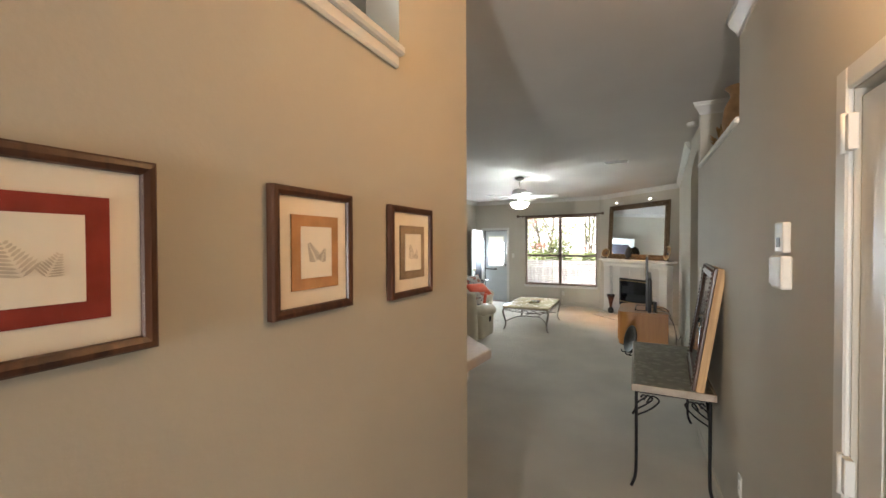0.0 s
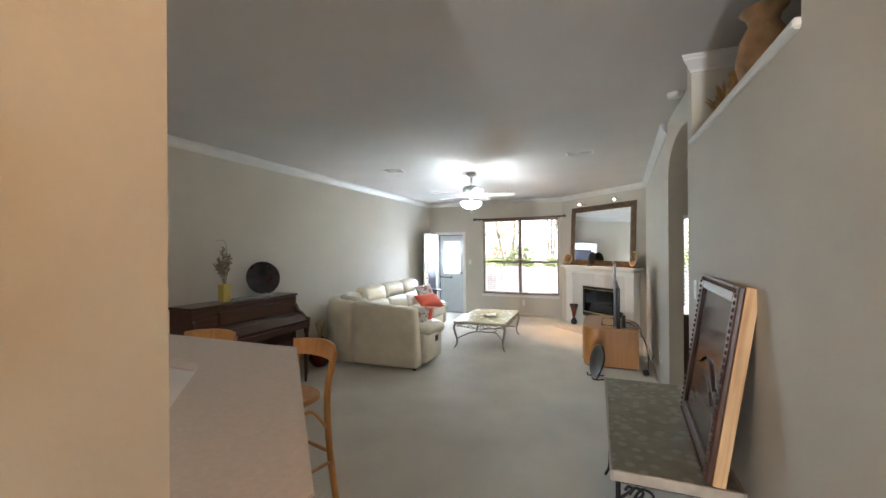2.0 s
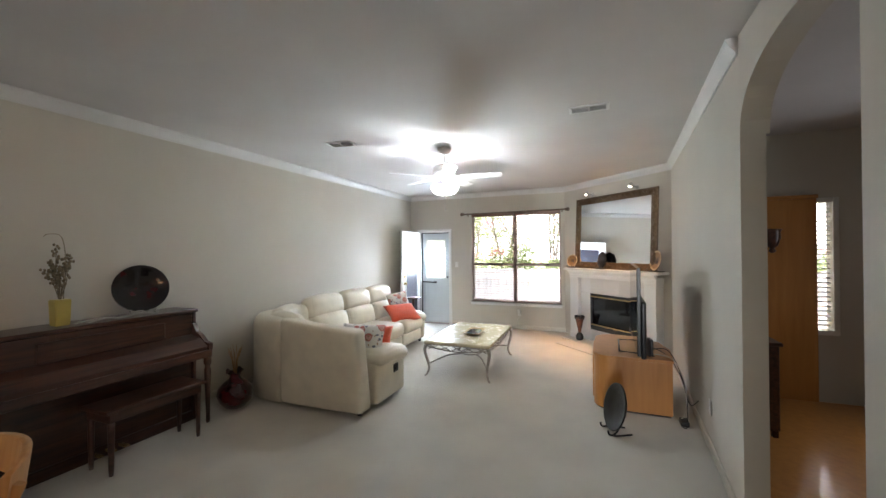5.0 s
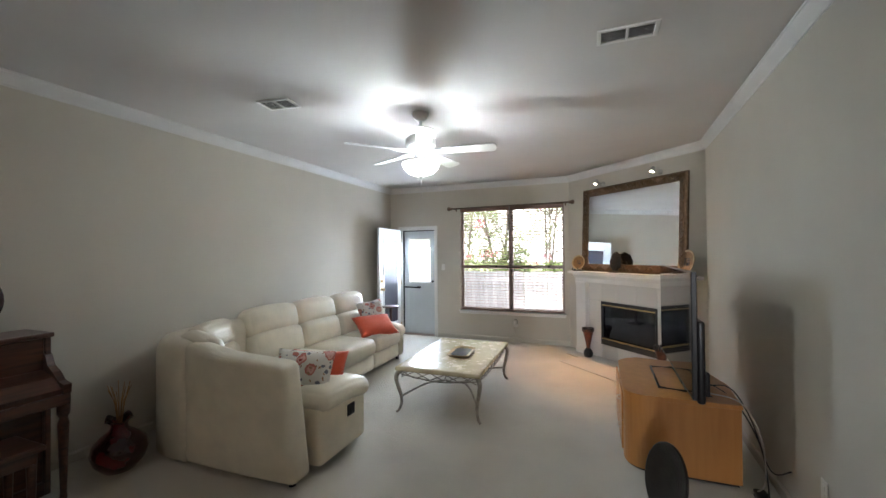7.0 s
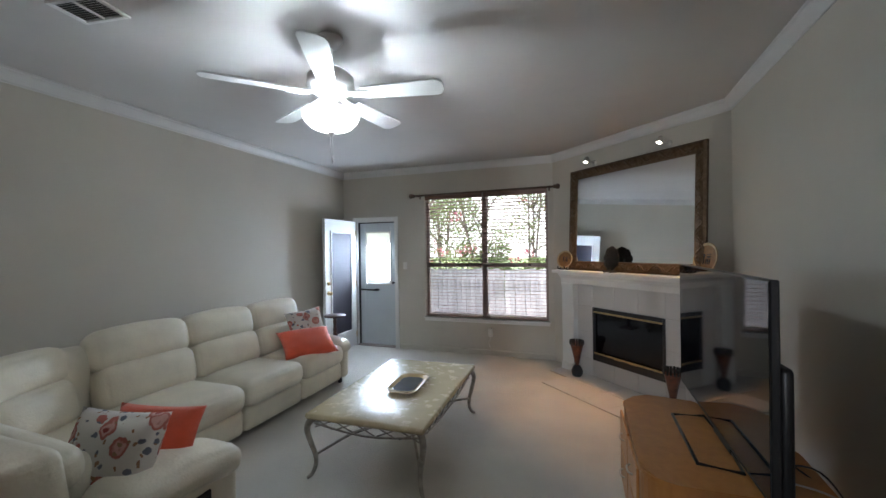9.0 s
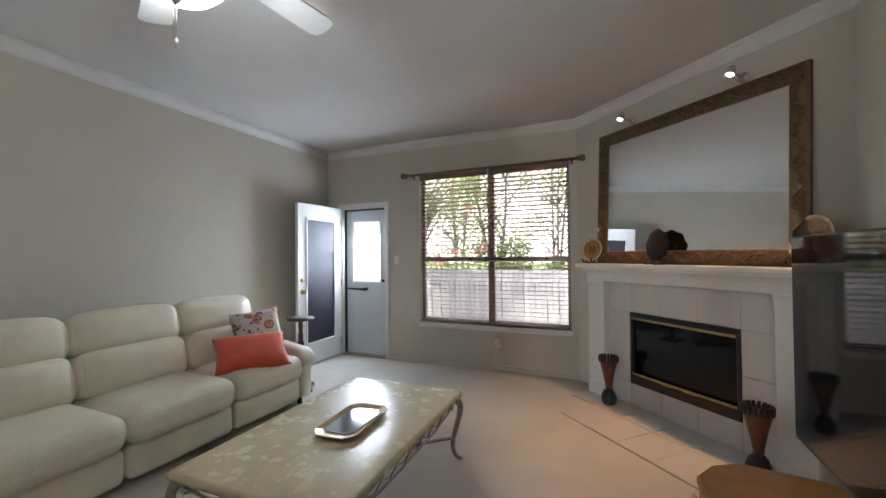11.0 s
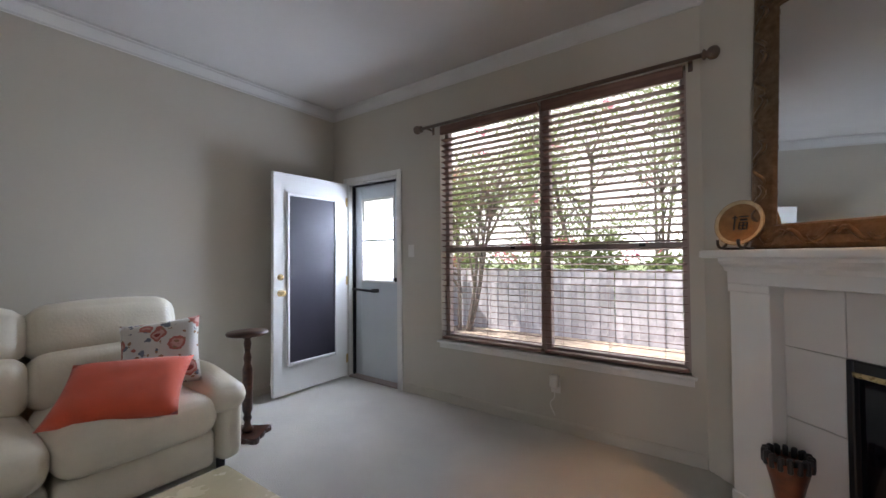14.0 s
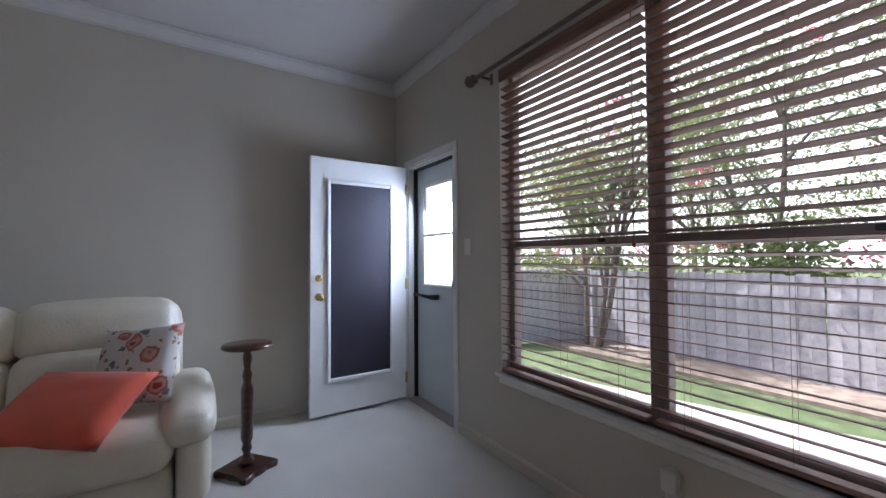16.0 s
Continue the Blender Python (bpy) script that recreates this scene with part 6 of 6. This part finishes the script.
# ---- side table beside the back door ----
pt = thing("pedestal_table", pose(-3.37, 9.545, 0), "small dark turned-wood pedestal table", "side table")
bm = bm_new()
lathe(bm, [(0.001, 0.715), (0.10, 0.716), (0.135, 0.722), (0.14, 0.732), (0.135, 0.742), (0.001, 0.744)], 32, cap=False)
part("tabletop", bm, PIANOWOOD, pt)
bm = bm_new()
lathe(bm, [(0.035, 0.04), (0.04, 0.06), (0.024, 0.08), (0.020, 0.11), (0.030, 0.13), (0.022, 0.16), (0.033, 0.19), (0.034, 0.48), (0.022, 0.52), (0.028, 0.56), (0.018, 0.60), (0.026, 0.66), (0.020, 0.69), (0.045, 0.716)], 18)
part("column", bm, PIANOWOOD, pt)
bm = bm_new()
pts = []
for k in range(48):
    a = 2 * math.pi * k / 48
    r = 0.115 + 0.055 * max(0.0, math.cos(4 * a + 0.6)) ** 1.5
    pts.append((r * math.cos(a), r * math.sin(a)))
prism(bm, pts, 0.0, 0.035)
bmesh.ops.bevel(bm, geom=[e for e in bm.edges if min(v.co.z for v in e.verts) > 0.03], offset=0.008, segments=1, affect="EDGES")
part("base", bm, PIANOWOOD, pt)


# ---- side room seen through the arch ----
# tall panel on the far wall; its honey colour carries the warm light there
bm = bm_new()
box(bm, 1.45, 2.05, 8.13, 8.199, 0, 2.14, 0.004)
box(bm, 1.44, 2.06, 8.115, 8.199, 2.14, 2.18, 0.006)
single("warm_lit_panel", bm, HONEY, "tall panel in the side room, warm light in its honey colour", "door")
sw = thing("window_2", pose(SW0, 8.2, 0.75), "side room window with white blinds", "window")
tagged(sw, kind="structure")
bm = bm_new()
frame_boards(bm, 0.0, SW1 - SW0, 0.0, 1.35, 0.05, 0.02, 0.0)
part("window_frame", bm, TRIM, sw)
bm = bm_new()
box(bm, 0.0, SW1 - SW0, 0.06, 0.064, 0.0, 1.35)
g = part("pane", bm, PANE, sw)
g.visible_shadow = False
WHITESLAT = None
for k in range(26):
    if WHITESLAT is None:
        bm = bm_new()
        box(bm, 0.01, SW1 - SW0 - 0.01, -0.022, 0.022, -0.0015, 0.0015)
        WHITESLAT = mesh_of("slat", bm, TRIM)
    s = new("slat", WHITESLAT)
    s.parent = sw
    s.location = (0, 0.03, 0.05 + k * 0.05)
    s.rotation_euler = (radians(18), 0, 0)
bm = bm_new()
lathe(bm, [(0.012, -0.14), (0.035, -0.12), (0.02, -0.09), (0.05, -0.06), (0.075, 0.03), (0.07, 0.08), (0.085, 0.11), (0.07, 0.115)], 20)
box(bm, -0.03, 0.03, 0.02, 0.078, -0.06, 0.06, 0.004)
single("wall_sconce", bm, PIANOWOOD, "dark urn-shaped sconce on the honey panel", "sconce", pose(1.645, 8.052, 1.71))
bm = bm_new()
prism(bm, [(0.80, 4.25), (3.15, 4.25), (3.15, 8.15), (1.02, 8.15), (0.87, 5.66), (0.80, 5.60)], 0.003, 0.010)
structure("floor_side_room", bm, HONEY, "honey wood floor of the side room")
dr = thing("dark_dresser", pose(1.12, 7.4, 0.01), "dark wooden dresser in the side room", "dresser")
bm = bm_new()
box(bm, -0.22, 0.22, -0.4, 0.4, 0.06, 0.78, 0.006)
part("body", bm, PIANOWOOD, dr)
bm = bm_new()
box(bm, -0.24, 0.24, -0.42, 0.42, 0.78, 0.81, 0.006)
part("top", bm, PIANOWOOD, dr)
for sx in (-1, 1):
    for sy in (-1, 1):
        bm = bm_new()
        box(bm, sx * 0.19 - 0.02, sx * 0.19 + 0.02, sy * 0.37 - 0.02, sy * 0.37 + 0.02, 0, 0.06)
        part("foot", bm, PIANOWOOD, dr)


# ---- back yard ----
ZG = -0.50
bm = bm_new()
box(bm, -170, 170, 90, 91, ZG, 95)
structure("backdrop", bm, glow("hazy_white_sky", (1.0, 0.99, 0.98), 0.6), "bright hazy sky over the horizon")
GRASS = material("lawn_green", (0.12, 0.17, 0.07), 0.95, var=0.4, scale=5, grain=1.0, grain_scale=120)
CONCRETE = material("pale_patio_concrete", (0.40, 0.39, 0.38), 0.85, var=0.15, scale=3, grain=0.3, grain_scale=60)
DIRT = material("dry_mulch", (0.30, 0.25, 0.19), 0.95, var=0.35, scale=6, grain=0.8, grain_scale=50)
FENCEWOOD = material("weathered_fence_wood", (0.46, 0.45, 0.465), 0.85, var=0.3, scale=7, grain=0.4, grain_scale=40, per_object=0.14)
BARK = material("grey_tree_bark", (0.22, 0.18, 0.15), 0.9, var=0.4, scale=20, grain=0.8, grain_scale=40)
LEAF = material("green_foliage", (0.12, 0.16, 0.075), 0.5, var=0.4, scale=3, per_object=0.2)
REDLEAF = material("crimson_blossom", (0.62, 0.16, 0.22), 0.7, var=0.3, scale=5)
for leafy, tint in ((LEAF, (0.30, 0.36, 0.14, 1)), (REDLEAF, (0.65, 0.20, 0.25, 1))):
    # light shines through the thin leaves and petals
    lt = leafy.node_tree
    trans = lt.nodes.new("ShaderNodeBsdfTranslucent")
    trans.inputs["Color"].default_value = tint
    blend = lt.nodes.new("ShaderNodeMixShader")
    blend.inputs[0].default_value = 0.5
    lt.links.new(lt.nodes["Principled BSDF"].outputs[0], blend.inputs[1])
    lt.links.new(trans.outputs[0], blend.inputs[2])
    lt.links.new(blend.outputs[0], lt.nodes["Material Output"].inputs["Surface"])

bm = bm_new()
box(bm, -400, 400, YW + 0.14, 800, ZG - 0.3, ZG)
structure("ground", bm, GRASS, "mown green lawn behind the house")
bm = bm_new()
prism(bm, [(-9, YW + 0.14), (6, YW + 0.14), (6, 14.75), (-1.4, 14.4), (-4, 13.6), (-9, 13.1)], ZG + 0.004, ZG + 0.12)
structure("pavement_patio", bm, CONCRETE, "pale concrete patio slab")
bm = bm_new()
prism(bm, [(-9, 15.0), (-4, 15.3), (0, 15.4), (8, 15.45), (8, 16.25), (-9, 16.25)], ZG + 0.002, ZG + 0.05)
structure("pavement_bed", bm, DIRT, "dry mulch bed along the fence")

fence = thing("fence", pose(0, 16.3, ZG), "weathered grey board fence along the back yard", "fence")
for z in (0.3, 1.15):
    bm = bm_new()
    box(bm, -9.5, 9, 0.025, 0.065, z, z + 0.09)
    part("rail", bm, FENCEWOOD, fence)
bm = bm_new()
box(bm, -0.0735, 0.0735, -0.009, 0.009, 0.02, 1.50, 0.003)
for v in bm.verts:
    if v.co.z > 1.4 and abs(v.co.x) > 0.07:
        v.co.z -= 0.025
BOARD = mesh_of("board", bm, FENCEWOOD)
rnd = random.Random(21)
for k in range(126):
    o = new("board", BOARD)
    o.parent = fence
    o.location = (-9.3 + k * 0.1435, 0.012 * (k % 2) - 0.008 + rnd.uniform(-0.002, 0.002), rnd.uniform(-0.02, 0.02))
    o.rotation_euler = (0, radians(rnd.uniform(-0.5, 0.5)), 0)
side = thing("fence", pose(-6.75, 14.4, ZG, 0, 0, 66), "weathered board fence at the side of the yard", "fence")
for k in range(15):
    o = new("board", BOARD)
    o.parent = side
    o.location = (0.14 * k - 0.0, rnd.uniform(-0.004, 0.004), rnd.uniform(-0.02, 0.02))
bm = bm_new()
box(bm, 0, 2.1, 0.01, 0.05, 0.9, 1.0)
part("rail", bm, FENCEWOOD, side)


def leaf_cloud(bm, centre, spread, n, size, rnd):
    """Many small folded leaves scattered in an uneven cloud."""
    for _ in range(n):
        while True:
            p = Vector((rnd.uniform(-1, 1), rnd.uniform(-1, 1), rnd.uniform(-1, 1)))
            if p.length < 1:
                break
        p = Vector(centre) + Vector((p.x * spread[0], p.y * spread[1], p.z * spread[2]))
        q = Matrix.Translation(p) @ Euler((rnd.uniform(0, 6), rnd.uniform(0, 6), rnd.uniform(0, 6))).to_matrix().to_4x4()
        s = size * rnd.uniform(0.6, 1.4)
        vs = [bm.verts.new(q @ Vector(c)) for c in ((0, -s, 0), (s * 0.45, 0, s * 0.15), (0, s, 0), (-s * 0.45, 0, s * 0.15))]
        bm.faces.new((vs[0], vs[1], vs[2]))
        bm.faces.new((vs[0], vs[2], vs[3]))


def tree(x, y, h, lean, seed, label, blossom, crowns, trunks=1):
    rnd = random.Random(seed)
    t = thing("tree", pose(x, y, ZG), label, "tree")
    bm = bm_new()
    tips = []
    for k in range(trunks):
        a = rnd.uniform(0, 6.28)
        b = Vector((0.12 * math.cos(a) * (trunks > 1), 0.12 * math.sin(a) * (trunks > 1), 0))
        top = Vector((lean * rnd.uniform(0.4, 1.3) + 0.5 * math.cos(a) * (trunks > 1), 0.3 * math.sin(a), h * 0.62))
        pts = spline([b, b + (top - b) * 0.35 + Vector((rnd.uniform(-.1, .1), rnd.uniform(-.1, .1), 0)), b + (top - b) * 0.7, top], 4)
        r0 = 0.09 / trunks ** 0.4
        tube(bm, pts, [r0 * (1 - 0.6 * i / len(pts)) for i in range(len(pts))], 8)
        for j in range(9):
            s = pts[rnd.randint(4, len(pts) - 1)]
            e = s + Vector((rnd.uniform(-1.2, 1.2), rnd.uniform(-0.8, 0.8), rnd.uniform(0.4, 1.4)))
            tube(bm, spline([s, (s + e) / 2 + Vector((0, 0, 0.15)), e], 4), [0.035 * (1 - 0.09 * i) for i in range(9)], 6)
            tips.append(e)
    part("trunk", bm, BARK, t)
    bm = bm_new()
    for _ in range(int(crowns * 1.35)):
        c = rnd.choice(tips) + Vector((rnd.uniform(-.6, .6), rnd.uniform(-.6, .6), rnd.uniform(-.5, .6)))
        leaf_cloud(bm, c, (0.62, 0.62, 0.45), 190, 0.038, rnd)
    part("crown", bm, LEAF, t)
    if blossom:
        bm = bm_new()
        for _ in range(blossom // 2):
            c = rnd.choice(tips) + Vector((rnd.uniform(-.9, .9), rnd.uniform(-.9, .5), rnd.uniform(-.6, .7)))
            leaf_cloud(bm, c, (0.22, 0.22, 0.16), 60, 0.04, rnd)
        part("blossom", bm, REDLEAF, t, "clusters of crimson blossom")


tree(-5.5, 15.75, 4.8, 0.3, 1, "crape myrtle with several pale trunks and red blossom", 14, 30, 4)
tree(-1.0, 17.3, 6.6, 0.4, 2, "leafy tree behind the fence with red blossom", 10, 34, 2)
tree(-3.4, 17.9, 6.8, -0.3, 5, "tall leafy tree behind the fence", 4, 34, 2)
tree(1.6, 17.7, 6.8, -0.3, 7, "tall leafy tree behind the fence", 6, 30, 2)
tree(-5.6, 20.2, 8.6, 0.3, 11, "tall leafy tree beyond the fence", 4, 40, 3)
tree(0.2, 20.2, 8.6, -0.3, 12, "tall leafy tree beyond the fence", 6, 40, 3)
tree(-2.2, 21.7, 8.6, 0.2, 13, "tall leafy tree beyond the fence", 4, 40, 3)
tree(4.6, 19.7, 8.0, 0.2, 14, "tall leafy tree beyond the fence", 4, 34, 3)
tree(-7.6, 18.1, 5.5, 0.2, 8, "tall leafy tree behind the fence", 3, 30, 2)



def shrub(x, y, w, h, seed, label, blossom):
    """A dense bush of many stems whose leaves reach down to the ground."""
    rnd = random.Random(seed)
    t = thing("shrub", pose(x, y, ZG), label, "shrub", "bushes behind the fence")
    bm = bm_new()
    for _ in range(7):
        e = Vector((rnd.uniform(-w, w) * 0.7, rnd.uniform(-0.3, 0.3), h * rnd.uniform(0.6, 0.9)))
        tube(bm, spline([(e.x * 0.1, 0, 0), (e.x * 0.4, e.y * 0.5, e.z * 0.5), e], 4), [0.025 * (1 - 0.08 * i) for i in range(9)], 6)
    part("stem", bm, BARK, t)
    bm = bm_new()
    for _ in range(18):
        c = (rnd.uniform(-w, w), rnd.uniform(-0.35, 0.35), h * rnd.uniform(0.35, 0.92))
        leaf_cloud(bm, c, (0.5, 0.4, 0.35), 130, 0.06, rnd)
    part("crown", bm, LEAF, t)
    bm = bm_new()
    for _ in range(blossom):
        leaf_cloud(bm, (rnd.uniform(-w, w), rnd.uniform(-0.6, 0), h * rnd.uniform(0.6, 1.05)), (0.25, 0.2, 0.15), 50, 0.04, rnd)
    part("blossom", bm, REDLEAF, t, "clusters of pink and crimson blossom")


for k in range(9):
    shrub(-8.6 + 1.95 * k, 17.2 + 0.3 * (k % 3), 1.1, 1.8 + 0.15 * ((k * 5) % 4), 40 + k, "dense flowering bush growing behind the board fence", 2 + k % 3)

# ---- tiles of the fireplace and its hearth ----
TS, TG = 0.309, 0.0035
TILEFACE = None


def tile(x0, x1, z0, z1, parent, m):
    bm = bm_new()
    box(bm, x0 + TG / 2, x1 - TG / 2, -0.007, 0.0, z0 + TG / 2, z1 - TG / 2, 0.0018, m=m)
    return part("tile", bm, TILE, parent)


rows = [(0.012, 0.214), (0.214, 0.534), (0.534, 0.850), (0.850, 1.118)]
for i in range(5):
    x0 = -0.46 - 0.24 if i == 0 else (-0.46 + (i - 1) * 0.3067)
    x1 = -0.46 if i == 0 else (0.70 if i == 4 else x0 + 0.3067)
    for k, (z0, z1) in enumerate(rows):
        if 1 <= i <= 3 and k in (1, 2):
            continue
        tile(x0, x1, z0, z1, fp, pose(0, FO, 0))
hearth = thing("hearth", dmat(SC, 0.0, 0), "flush hearth of large cream floor tiles", "hearth")
bm = bm_new()
box(bm, -0.90, 0.90, -0.385, -0.084, 0.0005, 0.006)
box(bm, -0.60, 0.90, -0.765, -0.385, 0.0005, 0.006)
part("grout_bed", bm, GROUT, hearth)
for i in range(6):
    for k in range(2):
        x0 = -0.90 + 0.30 * i
        if k and i == 0:
            continue
        y0, y1 = (-0.385, -0.088) if k == 0 else (-0.765, -0.387)
        bm = bm_new()
        box(bm, x0 + 0.002, x0 + 0.298, y0 + 0.002, y1 - 0.002, 0.0062, 0.0125, 0.002)
        part("tile", bm, TILE, hearth)
